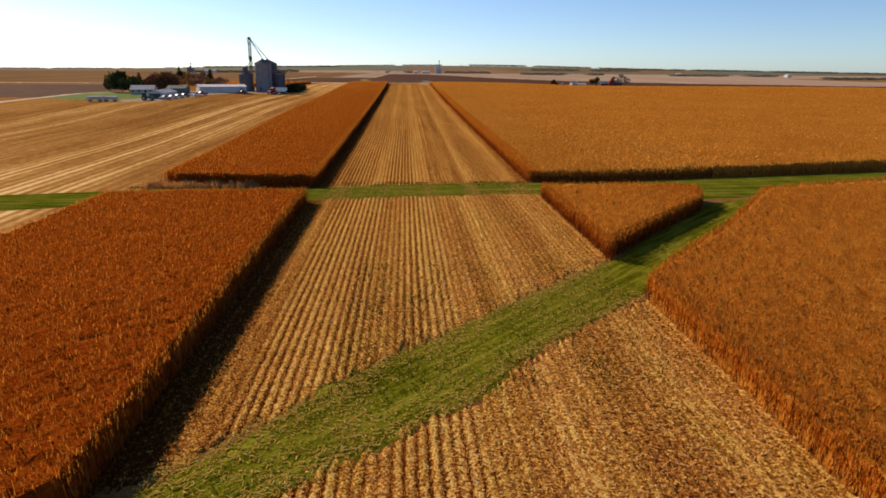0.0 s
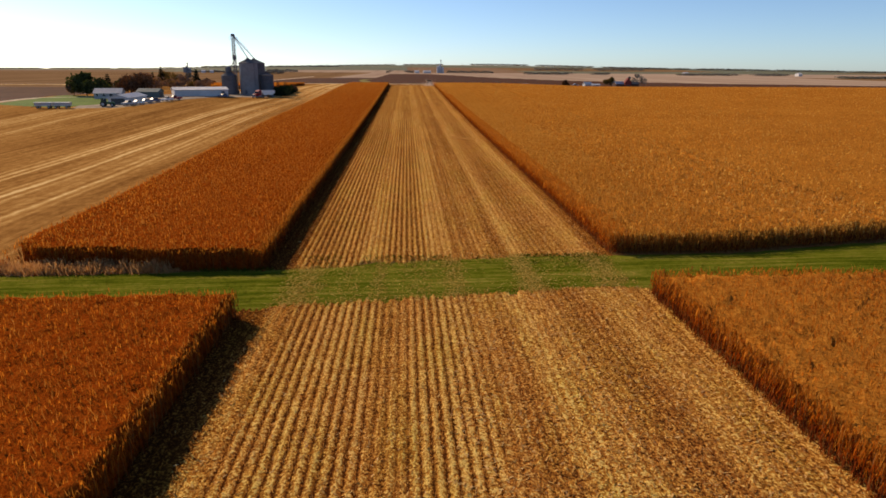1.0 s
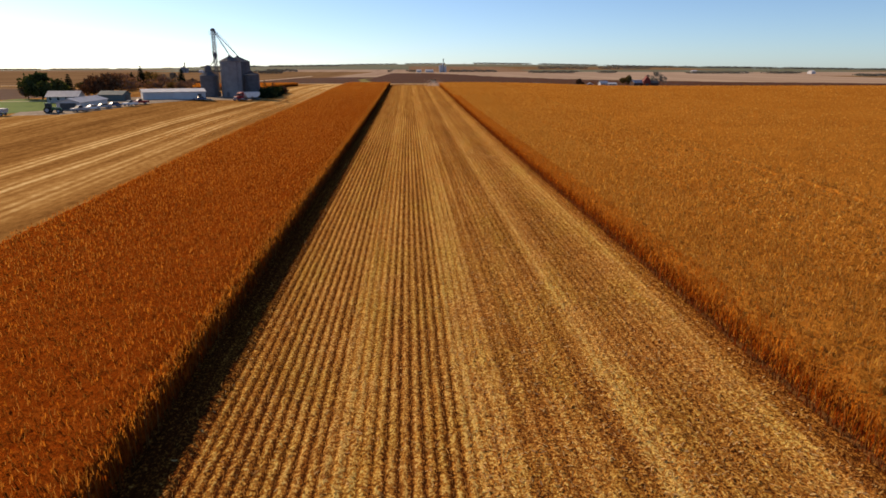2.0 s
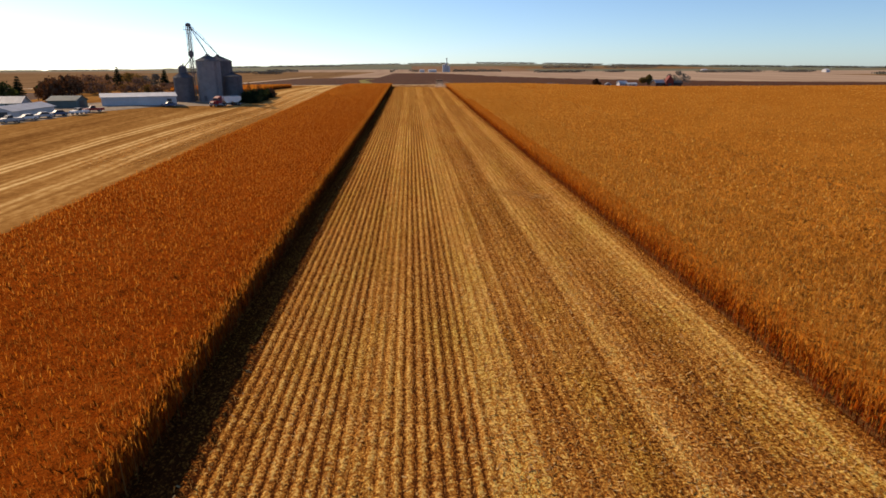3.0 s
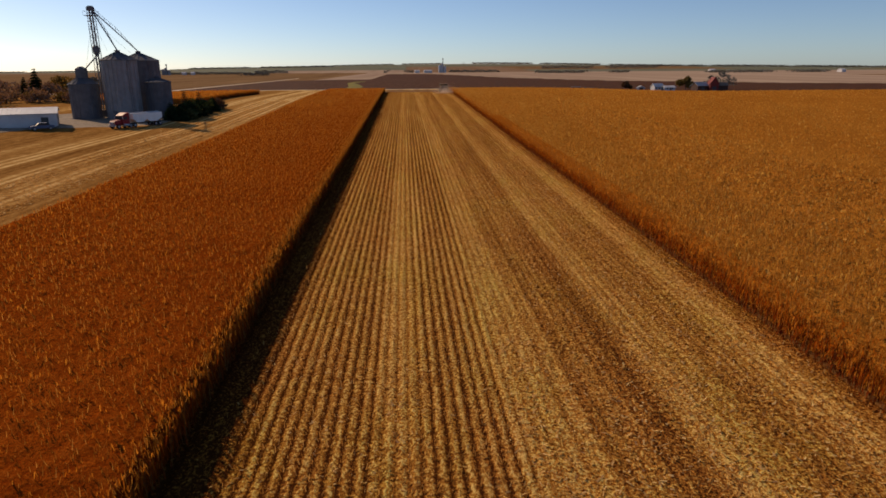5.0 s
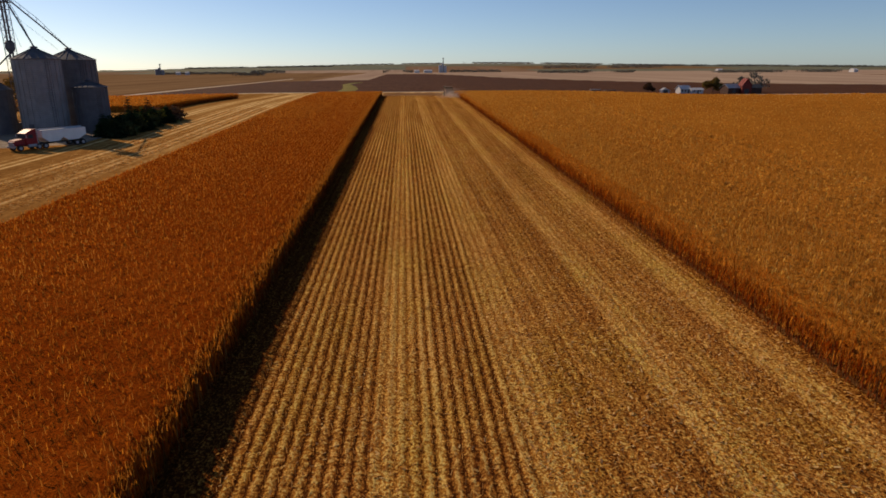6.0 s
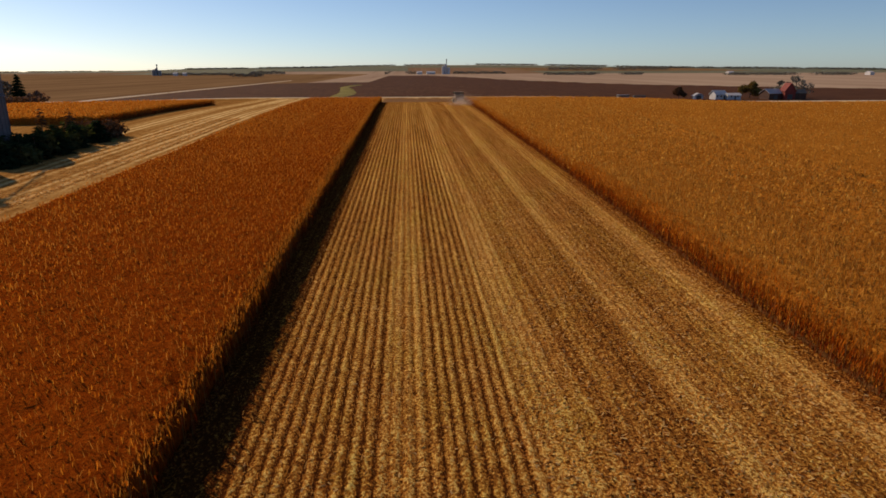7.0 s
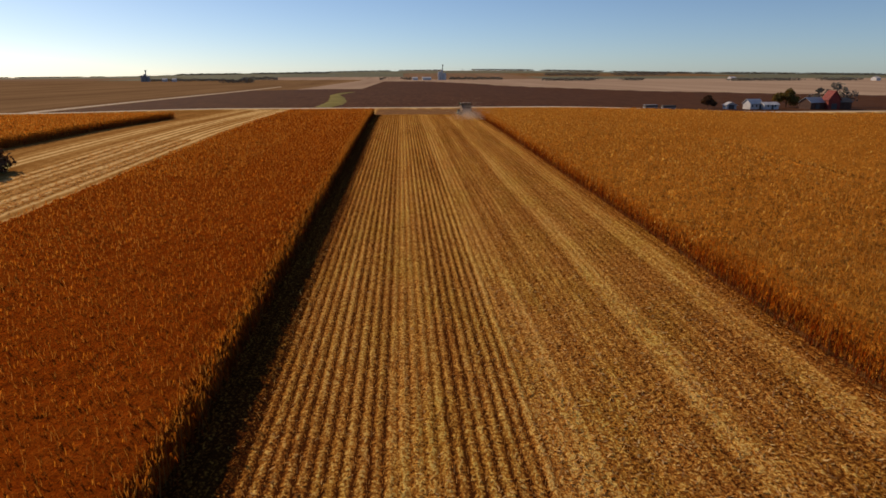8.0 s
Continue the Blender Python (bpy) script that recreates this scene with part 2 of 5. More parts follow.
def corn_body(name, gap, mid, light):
    """The mass of a corn stand between the upper leaves: fine ragged leaf texture, the shade of its gaps painted in."""
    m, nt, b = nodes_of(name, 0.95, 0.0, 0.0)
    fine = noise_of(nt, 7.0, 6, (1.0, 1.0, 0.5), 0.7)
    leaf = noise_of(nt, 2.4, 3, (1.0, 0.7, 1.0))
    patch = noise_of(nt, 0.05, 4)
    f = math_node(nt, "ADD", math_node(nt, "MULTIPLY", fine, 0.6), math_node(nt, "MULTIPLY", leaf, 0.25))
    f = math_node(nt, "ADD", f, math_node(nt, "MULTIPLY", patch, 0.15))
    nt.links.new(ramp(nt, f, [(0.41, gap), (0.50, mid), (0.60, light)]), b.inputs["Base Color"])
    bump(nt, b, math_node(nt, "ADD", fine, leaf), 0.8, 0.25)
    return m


PITCH, ROW0 = 0.555, -12.65
M = {
    "soil": mottled("soil", (0.12, 0.05, 0.016), (0.30, 0.145, 0.045), 3.0, 0.95, spec=0.03),
    "plowed": mottled("plowed_soil", (0.056, 0.022, 0.009), (0.108, 0.045, 0.020), 0.6, 0.95, stretch=(1, 0.1, 1), spec=0.03),
    "stubble": stubble_rows(),
    "stubble_tan": streaked("stubble_tan", (0.15, 0.065, 0.014), (0.78, 0.52, 0.19), 3.4, mid=(0.37, 0.19, 0.045)),
    "stubble_west": stubble_west(),
    "stubble_brown": streaked("stubble_brown", (0.15, 0.085, 0.042), (0.28, 0.17, 0.085), 6.0),
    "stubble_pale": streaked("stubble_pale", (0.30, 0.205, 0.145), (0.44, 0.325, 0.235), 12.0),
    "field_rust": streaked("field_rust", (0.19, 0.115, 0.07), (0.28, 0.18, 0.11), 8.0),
    # Pasture green greyed toward the horizon haze.
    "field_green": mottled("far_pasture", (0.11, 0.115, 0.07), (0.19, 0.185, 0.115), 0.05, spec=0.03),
    "turf": mown_grass("lane_grass", 2.0),
    "turf_way": mown_grass("waterway_grass", 46.0, 1.3, 1.12),
    "lawn": mottled("lawn", (0.07, 0.12, 0.02), (0.14, 0.20, 0.035), 0.6, 0.9, spec=0.03),
    "draw_grass": mottled("dry_draw_grass", (0.15, 0.13, 0.035), (0.27, 0.225, 0.065), 0.25, 0.95, spec=0.03),
    "gravel": mottled("gravel", (0.48, 0.38, 0.27), (0.68, 0.56, 0.41), 1.2, 0.95, spec=0.03),
    "yard_dirt": mottled("yard_dirt", (0.19, 0.145, 0.10), (0.40, 0.32, 0.235), 0.8, 0.95, spec=0.03),
    # Far foliage greyed: distant haze is mixed into its colour.
    "leaf_far": leafy("hazed_leaf", [(0.0, (0.14, 0.145, 0.125)), (1.0, (0.22, 0.22, 0.18))], 0.8, 0.1, 0.01),
    # Rust copies of the gold tones: redder, darker, backlighting put into the colour.
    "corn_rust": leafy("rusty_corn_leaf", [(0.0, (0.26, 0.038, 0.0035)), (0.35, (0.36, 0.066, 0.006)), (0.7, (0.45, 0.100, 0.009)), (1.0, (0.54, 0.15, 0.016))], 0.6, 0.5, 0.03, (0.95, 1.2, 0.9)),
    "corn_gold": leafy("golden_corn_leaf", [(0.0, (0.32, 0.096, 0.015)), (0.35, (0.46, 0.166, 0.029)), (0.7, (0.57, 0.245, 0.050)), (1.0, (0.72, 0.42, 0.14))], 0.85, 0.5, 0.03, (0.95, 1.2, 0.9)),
    "tassel_rust": leafy("rusty_tassel", [(0.0, (0.48, 0.180, 0.026)), (0.6, (0.56, 0.235, 0.042)), (1.0, (0.65, 0.31, 0.07))], 0.7, 0.45, 0.03, (1.0, 0.95, 0.8)),
    "tassel_gold": leafy("golden_tassel", [(0.0, (0.50, 0.20, 0.028)), (0.6, (0.62, 0.29, 0.05)), (1.0, (0.78, 0.45, 0.12))], 0.85, 0.4, 0.03, (1.0, 0.9, 0.6)),
    # Upper leaves paler: the far canopy's backlit glow is put into their colour.
    "top_rust": leafy("pale_rusty_leaf", [(0.0, (0.46, 0.116, 0.011)), (0.35, (0.53, 0.155, 0.017)), (0.7, (0.59, 0.195, 0.025)), (1.0, (0.66, 0.25, 0.042))], 0.6, 0.65, 0.03, (1.0, 1.12, 0.9)),
    "top_gold": leafy("pale_golden_leaf", [(0.0, (0.45, 0.165, 0.028)), (0.35, (0.58, 0.245, 0.046)), (0.7, (0.69, 0.325, 0.070)), (1.0, (0.80, 0.48, 0.15))], 0.85, 0.58, 0.03, (0.97, 1.15, 0.9)),
    # The first colour of each canopy is the painted shade between leaves.
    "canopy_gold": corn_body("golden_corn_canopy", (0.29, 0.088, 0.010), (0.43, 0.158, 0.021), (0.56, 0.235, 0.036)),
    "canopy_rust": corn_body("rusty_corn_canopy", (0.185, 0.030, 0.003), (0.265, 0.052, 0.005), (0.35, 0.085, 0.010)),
    "straw": leafy("corn_straw", [(0.0, (0.36, 0.15, 0.03)), (0.5, (0.68, 0.40, 0.11)), (1.0, (0.88, 0.70, 0.34))], 0.8, 0.5, glow=(1.0, 0.8, 0.5)),
    "straw_pale": leafy("lane_straw", [(0.0, (0.26, 0.150, 0.026)), (0.5, (0.44, 0.290, 0.055)), (1.0, (0.70, 0.52, 0.16))], 0.8, 0.3, glow=(1.0, 0.8, 0.5)),
    # Darker, redder tone for the lower leaves of the edge rows.
    "low_leaf": leafy("dark_lower_leaf", [(0.0, (0.13, 0.022, 0.005)), (1.0, (0.27, 0.060, 0.012))], 0.85, 0.3, 0.03, (0.95, 1.1, 0.9)),
    "stalk": leafy("corn_stalk", [(0.0, (0.12, 0.045, 0.012)), (1.0, (0.30, 0.14, 0.045))], 0.8, 0.0),
    "stub": leafy("cut_stalk", [(0.0, (0.30, 0.14, 0.035)), (0.6, (0.50, 0.27, 0.075)), (1.0, (0.74, 0.50, 0.19))], 0.9, 0.35, glow=(1.0, 0.8, 0.5)),
    "grass": leafy("grass_blade", [(0.0, (0.06, 0.075, 0.004)), (0.5, (0.11, 0.122, 0.008)), (0.9, (0.17, 0.165, 0.014)), (1.0, (0.28, 0.22, 0.05))], 0.8, 0.4, 0.1, (0.95, 1.0, 0.15)),
    "edge_grass": leafy("uncut_grass", [(0.0, (0.04, 0.055, 0.006)), (0.6, (0.075, 0.09, 0.010)), (1.0, (0.20, 0.15, 0.03))], 0.85, 0.25, 0.1, (0.95, 1.0, 0.2)),
    "dust": leafy("chaff_dust", [(0.0, (0.62, 0.50, 0.38)), (1.0, (0.80, 0.70, 0.58))], 0.9, 0.5, glow=(1.0, 0.95, 0.9)),
    "weed": leafy("dry_weed", [(0.0, (0.42, 0.20, 0.075)), (1.0, (0.70, 0.44, 0.20))], 0.8, 0.4, glow=(1.0, 0.85, 0.6)),
    "leaf_green": leafy("tree_leaf", [(0.0, (0.06, 0.07, 0.028)), (0.6, (0.10, 0.11, 0.04)), (1.0, (0.15, 0.15, 0.055))], 0.8, 0.3, 0.2, (0.9, 1.0, 0.3)),
    # Russet lightened and greyed, to carry the haze over the farm trees.
    "leaf_rust": leafy("autumn_leaf", [(0.0, (0.13, 0.105, 0.085)), (0.6, (0.20, 0.16, 0.13)), (1.0, (0.29, 0.23, 0.185))], 0.8, 0.4, 0.2),
    "leaf_dark": leafy("dark_tree_leaf", [(0.0, (0.035, 0.045, 0.02)), (0.6, (0.065, 0.072, 0.03)), (1.0, (0.11, 0.10, 0.04))], 0.8, 0.25, 0.2, (0.9, 1.0, 0.3)),
    "leaf_dusk": leafy("dark_autumn_leaf", [(0.0, (0.075, 0.05, 0.03)), (0.6, (0.125, 0.08, 0.05)), (1.0, (0.19, 0.12, 0.07))], 0.8, 0.25, 0.2),
    "leaf_olive": leafy("turning_leaf", [(0.0, (0.10, 0.09, 0.035)), (0.6, (0.17, 0.145, 0.05)), (1.0, (0.25, 0.20, 0.065))], 0.8, 0.4, 0.2),
    "needle": leafy("needle", [(0.0, (0.014, 0.026, 0.012)), (0.7, (0.03, 0.048, 0.02)), (1.0, (0.05, 0.07, 0.028))], 0.6, 0.1, 0.2, (0.9, 1.0, 0.3)),
    "bark": mottled("bark", (0.06, 0.045, 0.03), (0.13, 0.10, 0.075), 6.0, 0.95),
    "galvanised": mottled("galvanised_steel", (0.19, 0.18, 0.185), (0.28, 0.27, 0.275), 0.5, 0.6, 0.1, 0.05, 0.35),
    # Darker steel for the leg, bin fittings and three of the bins.
    "galvanised_dark": mottled("dark_steel", (0.09, 0.085, 0.095), (0.145, 0.14, 0.15), 0.7, 0.7, 0.05, 0.05, 0.3),
    # Darker than the walls: the backlit roofs' shade is put into the colour.
    "bin_roof": mottled("shaded_roof_steel", (0.085, 0.085, 0.095), (0.14, 0.14, 0.15), 0.9, 0.85, 0.0, 0.05, 0.2),
    "white_metal": mottled("white_sheet_metal", (0.40, 0.40, 0.42), (0.56, 0.56, 0.57), 0.4, 0.6, 0.0, 0.05),
    "green_metal": mottled("green_sheet_metal", (0.08, 0.115, 0.115), (0.12, 0.155, 0.15), 0.4, 0.75, 0.0, 0.05),
    "grey_roof": mottled("grey_roof_sheet", (0.28, 0.28, 0.30), (0.42, 0.42, 0.44), 0.5, 0.5, 0.0, 0.05),
    "shingle": mottled("asphalt_shingle", (0.07, 0.065, 0.06), (0.14, 0.13, 0.12), 3.0, 0.9),
    "barn_red": mottled("barn_red_paint", (0.15, 0.022, 0.018), (0.23, 0.038, 0.028), 1.0, 0.7),
    "brown_board": mottled("brown_barn_board", (0.055, 0.028, 0.02), (0.11, 0.055, 0.04), 1.0, 0.85),
    "red_paint": mottled("red_vehicle_paint", (0.20, 0.010, 0.014), (0.32, 0.02, 0.024), 0.5, 0.55, 0.0, 0.0, 0.35),
    "white_paint": mottled("white_paint", (0.68, 0.68, 0.66), (0.82, 0.82, 0.80), 0.8, 0.55, 0.0, 0.0, 0.35),
    "green_paint": mottled("green_machine_paint", (0.02, 0.09, 0.025), (0.035, 0.14, 0.04), 0.8, 0.35, 0.0, 0.0, 0.5),
    "yellow_paint": mottled("yellow_machine_paint", (0.55, 0.36, 0.03), (0.70, 0.48, 0.05), 0.8, 0.4, 0.0, 0.0, 0.5),
    "blue_paint": mottled("blue_vehicle_paint", (0.05, 0.08, 0.16), (0.08, 0.12, 0.22), 0.8, 0.55, 0.0, 0.0, 0.35),
    "grey_paint": mottled("silver_vehicle_paint", (0.30, 0.31, 0.33), (0.42, 0.43, 0.45), 0.8, 0.55, 0.3, 0.0, 0.35),
    "rubber": mottled("rubber", (0.018, 0.018, 0.018), (0.04, 0.038, 0.036), 4.0, 0.9),
    "glass": mottled("dark_glass", (0.02, 0.025, 0.03), (0.035, 0.04, 0.05), 0.4, 0.45, 0.0, 0.0, 0.3),
    # For doors, and as painted shade inside the machine shed's open end.
    "dark_opening": mottled("dark_door", (0.05, 0.05, 0.052), (0.09, 0.09, 0.09), 1.0, 0.7),
    "dusty_metal": mottled("dusty_machine_metal", (0.13, 0.09, 0.06), (0.22, 0.16, 0.11), 0.9, 0.8, 0.0, 0.05, 0.2),
    "wire": mottled("steel_cable", (0.12, 0.12, 0.13), (0.2, 0.2, 0.21), 2.0, 0.5, 0.6, 0.0),
}
# ---- the lie of the land ----
def smooth(v, a, b):
    s = np.clip((np.asarray(v, float) - a) / (b - a), 0, 1)
    return s * s * (3 - 2 * s)


_Y = np.arange(-600.0, 6000.0, 2.0)
_Z = np.interp(_Y, [0, 95, 193, 300, 380, 470, 560, 700], [0, 0, 1.0, 2.6, 4.2, 6.0, 5.6, 5.8])
_Z = np.convolve(np.pad(_Z, 12, mode="edge"), np.ones(25) / 25, mode="valid")


def land(x, y):
    """Height of the ground."""
    x, y = np.asarray(x, float), np.asarray(y, float)
    z = np.interp(y, _Y, _Z)
    west = np.clip((-20 - x) / 60, 0, 1) * (1 - smooth(y, 420, 500))
    z = z * (1 + 0.15 * west)
    z = z - 2.6 * smooth(x, 50, 150) * smooth(y, 400, 530) * (1 - smooth(y, 800, 1500))
    z = z + 1.4 * smooth(-x, 66, 96) * smooth(y, 190, 262) * (1 - smooth(y, 325, 372))
    z = z - 1.3 * smooth(-x, 70, 150) * smooth(y, 440, 530) * (1 - smooth(y, 800, 1500))
    far = smooth(y, 1800, 3600)
    return z + far * (33 * np.exp(-((x - 250) / 1500) ** 2) + 4 * np.sin(x / 410 + 0.7) * np.sin(y / 530))


def ground_at(x, y):
    return float(land(x, y))


# ---- mesh helpers ----
def part(name, bm, material, parent, label=""):
    """Links a bmesh as one mesh object under a thing or part."""
    me = bpy.data.meshes.new(name)
    bm.to_mesh(me)
    bm.free()
    me.materials.append(M[material])
    ob = new(name, me)
    if parent is not None:
        ob.parent = parent
    if label:
        tagged(ob, label)
    return ob


def bulk(name, verts, quads, material, parent=None, which=None):
    """A mesh from arrays of corners (n, 3) and four-sided faces (m, 4)."""
    verts, quads = np.asarray(verts, np.float32), np.asarray(quads, np.int32)
    me = bpy.data.meshes.new(name)
    me.vertices.add(len(verts))
    me.vertices.foreach_set("co", verts.ravel())
    me.loops.add(quads.size)
    me.loops.foreach_set("vertex_index", quads.ravel())
    me.polygons.add(len(quads))
    me.polygons.foreach_set("loop_start", np.arange(0, quads.size, 4, dtype=np.int32))
    for one in (material if isinstance(material, list) else [material]):
        me.materials.append(M[one])
    if which is not None:
        me.polygons.foreach_set("material_index", np.asarray(which, np.int32))
    me.update(calc_edges=True)
    ob = new(name, me)
    if parent is not None:
        ob.parent = parent
    return ob


def sheet(name, px, py, pz, material, parent=None):
    """A grid of points (rows, columns) as one surface."""
    r, c = px.shape
    k = np.arange(r * c).reshape(r, c)
    quads = np.stack([k[:-1, :-1], k[:-1, 1:], k[1:, 1:], k[1:, :-1]], -1).reshape(-1, 4)
    return bulk(name, np.stack([px, py, pz], -1).reshape(-1, 3), quads, material, parent)


def thing(name, label, category, m, group="", kind=""):
    ob = new(name)
    ob.empty_display_size = 0.3
    ob.matrix_world = m
    return tagged(ob, label, category, group, kind)


def box(bm, x0, x1, y0, y1, z0, z1, bevel=0.0, m=None):
    r = bmesh.ops.create_cube(bm, size=1.0)
    vs = r["verts"]
    for v in vs:
        v.co = Vector(((x0 + x1) / 2 + v.co.x * (x1 - x0), (y0 + y1) / 2 + v.co.y * (y1 - y0), (z0 + z1) / 2 + v.co.z * (z1 - z0)))
        if m is not None:
            v.co = m @ v.co
    if bevel:
        es = {e for v in vs for e in v.link_edges}
        bmesh.ops.bevel(bm, geom=list(es), offset=bevel, segments=1, affect="EDGES")
    return bm


def tube(bm, a, b, r0, r1=None, seg=8, caps=True):
    a, b = Vector(a), Vector(b)
    q = (b - a).to_track_quat("Z", "Y").to_matrix()
    r1 = r0 if r1 is None else r1
    rings = []
    for p, r in ((a, r0), (b, r1)):
        rings.append([bm.verts.new(p + q @ Vector((r * math.cos(2 * math.pi * k / seg), r * math.sin(2 * math.pi * k / seg), 0))) for k in range(seg)])
    for k in range(seg):
        bm.faces.new((rings[0][k], rings[0][(k + 1) % seg], rings[1][(k + 1) % seg], rings[1][k]))
    if caps:
        bm.faces.new(rings[0][::-1])
        bm.faces.new(rings[1])
    return bm


def lathe(bm, profile, seg=32, centre=(0, 0, 0)):
    """Turns (radius, height) pairs round the z axis."""
    cx, cy, cz = centre
    rings = [[bm.verts.new((cx + r * math.cos(2 * math.pi * k / seg), cy + r * math.sin(2 * math.pi * k / seg), cz + z)) for k in range(seg)] for r, z in profile]
    for a, b in zip(rings, rings[1:]):
        for k in range(seg):
            bm.faces.new((a[k], a[(k + 1) % seg], b[(k + 1) % seg], b[k]))
    return bm


def prism(bm, outline, y0, y1):
    """Extrudes an (x, z) outline from y0 to y1."""
    a = [bm.verts.new((x, y0, z)) for x, z in outline]
    b = [bm.verts.new((x, y1, z)) for x, z in outline]
    n = len(outline)
    bm.faces.new(a)
    bm.faces.new(b[::-1])
    for k in range(n):
        bm.faces.new((a[k], b[k], b[(k + 1) % n], a[(k + 1) % n]))
    bmesh.ops.recalc_face_normals(bm, faces=bm.faces[:])
    return bm


def bmnew():
    return bmesh.new()


rng = np.random.default_rng(7)
# ---- ground, roads, grass ----
STRIP_W, STRIP_E, FIELD_END = -12.9, 17.8, 510.0
ROAD_Y, NS_X = 557.0, -150.0


def lines(stops, steps):
    out = [stops[0]]
    for a, b, n in zip(stops, stops[1:], steps):
        out += list(np.linspace(a, b, n + 1)[1:])
    return np.array(out)


gx = lines([-4800, -2000, -900, -420, -190, NS_X - 5, NS_X + 5, -105, -42, -13.5, 18.3, 62, 120, 190, 330, 620, 1200, 2400, 4800], [10, 14, 14, 8, 3, 1, 4, 6, 4, 4, 5, 5, 5, 10, 14, 14, 16, 10])
gy = lines([-400, -60, 20, 76, 110, 300, 340, 480, 512, ROAD_Y + 7, 720, 860, 960, 1500, 2050, 2600, 3300, 4900], [6, 6, 6, 4, 14, 4, 12, 4, 6, 12, 10, 6, 24, 16, 14, 14, 20])
GX, GY = np.meshgrid(gx, gy)
ground = sheet("ground", GX, GY, land(GX, GY) - 0.03, ["soil", "stubble_tan", "stubble_brown", "plowed", "stubble_pale", "field_rust", "field_green", "lawn", "stubble_west"])
tagged(ground, "bare soil, harvested stubble and dark plowed fields to the horizon", "ground", kind="structure")
cx, cy = (GX[:-1, :-1] + GX[1:, 1:]) / 2, (GY[:-1, :-1] + GY[1:, 1:]) / 2
idx = np.zeros(cx.shape, np.int32)
idx[(cx < -38)] = 8
idx[(cx < -13.5) & (cy > 93)] = 8
idx[(cx < -190)] = 2
idx[(cx < -155) & (cy > 285) & (cy < 436)] = 3
idx[(cx < -190) & (cy > 436)] = 2
idx[(cx > 330) & (cy < 560)] = 2
far = cy > ROAD_Y
idx[far] = 2
idx[far & (cx > NS_X) & (cy < 860)] = 3
rim = np.interp(cx, [-42, 40, 80, 130, 220, 330, 480, 640], [1700, 1700, 1450, 1150, 900, 760, 660, 590])
idx[far & (cx > -42) & (cy < 2050)] = 4
idx[far & (cx > -42) & (cy < rim)] = 3
idx[far & (cx > 700) & (cy < 1200)] = 2
idx[far & (cx < -42) & (cx > NS_X) & (cy < 930)] = 3
idx[far & (cx < -42) & (cx > -105) & (cy > 930) & (cy < 2050)] = 4
idx[far & (cx < NS_X - 5) & (cy < 1500)] = 2
tiles = np.sin(np.floor(cx / 390) * 12.9 + np.floor(cy / 480) * 78.2) * 43758.5
tiles = np.floor((tiles - np.floor(tiles)) * 5).astype(int)
distant = cy > 2050
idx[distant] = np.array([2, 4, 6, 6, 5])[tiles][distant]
ground.data.polygons.foreach_set("material_index", idx.ravel())


def ribbon(name, one, two, lift, material, n_long, n_cross, wobble=0.0, label="", category=""):
    """A strip of ground cover between two lines of (x, y), draped on the land, with its edges tucked under."""
    def along(pts):
        pts = np.array(pts, float)
        d = np.concatenate([[0], np.cumsum(np.hypot(*np.diff(pts, axis=0).T))])
        s = np.linspace(0, d[-1], n_long)
        return np.stack([np.interp(s, d, pts[:, 0]), np.interp(s, d, pts[:, 1])], 1)
    a, b = along(one), along(two)
    v = np.linspace(0, 1, n_cross)[None, :, None]
    p = a[:, None] * (1 - v) + b[:, None] * v
    p[:, :, :] += (rng.random(p.shape) - 0.5) * wobble
    z = land(p[..., 0], p[..., 1]) + lift + (rng.random(p.shape[:2]) - 0.5) * min(lift * 0.6, 0.02)
    z[:, 0] -= lift + 0.05
    z[:, -1] -= lift + 0.05
    ob = sheet(name, p[..., 0], p[..., 1], z, material)
    return tagged(ob, label, category, kind="structure"), p


waterway, WAY = ribbon("grass_waterway", [(-34, 0), (-11.2, 23), (-8.6, 25.9), (-5.6, 31), (0.4, 36.6), (4.6, 41.1), (17.7, 53.7), (38.3, 78.5)],
                       [(-30, -5), (-5.3, 22.1), (-3.2, 23.8), (0.3, 27.3), (4.1, 29.7), (7.2, 34.7), (15.2, 42.4), (21.4, 49.3), (47.6, 82.5)], 0.10, "turf_way", 110, 12, 0.5,
                       "mown green grass waterway cutting across the field", "grass strip")
crossing, CROSS = ribbon("grass_lane", [(-75, 71), (-50, 76.5), (-39, 79.5), (-31, 80.8), (-20, 80.8), (-13, 80.6), (-11, 82), (0, 83.4), (9, 85), (15, 85.4), (37.5, 81), (49, 83.5), (70, 89), (180, 104)],
                         [(-75, 84), (-55, 87), (-35, 90.8), (-25, 91.5), (-11, 92), (-1, 93.9), (10, 95), (30, 95.2), (47, 98.6), (82, 105), (180, 121)], 0.12, "turf", 170, 10, 0.5,
                         "green grass lane between two cornfields with wheel marks", "grass strip")

road, _ = ribbon("road", [(-1500, ROAD_Y - 3.5), (1500, ROAD_Y - 3.5)], [(-1500, ROAD_Y + 3.5), (1500, ROAD_Y + 3.5)], 0.3, "gravel", 400, 4, 0.3, "pale gravel country road past the field's end", "road")
side_road, _ = ribbon("side_road", [(NS_X - 2.2, ROAD_Y + 3), (NS_X - 2.2, 1100)], [(NS_X + 2.2, ROAD_Y + 3), (NS_X + 2.2, 1100)], 0.3, "gravel", 120, 4, 0.3, "pale gravel side road between two fields", "road")
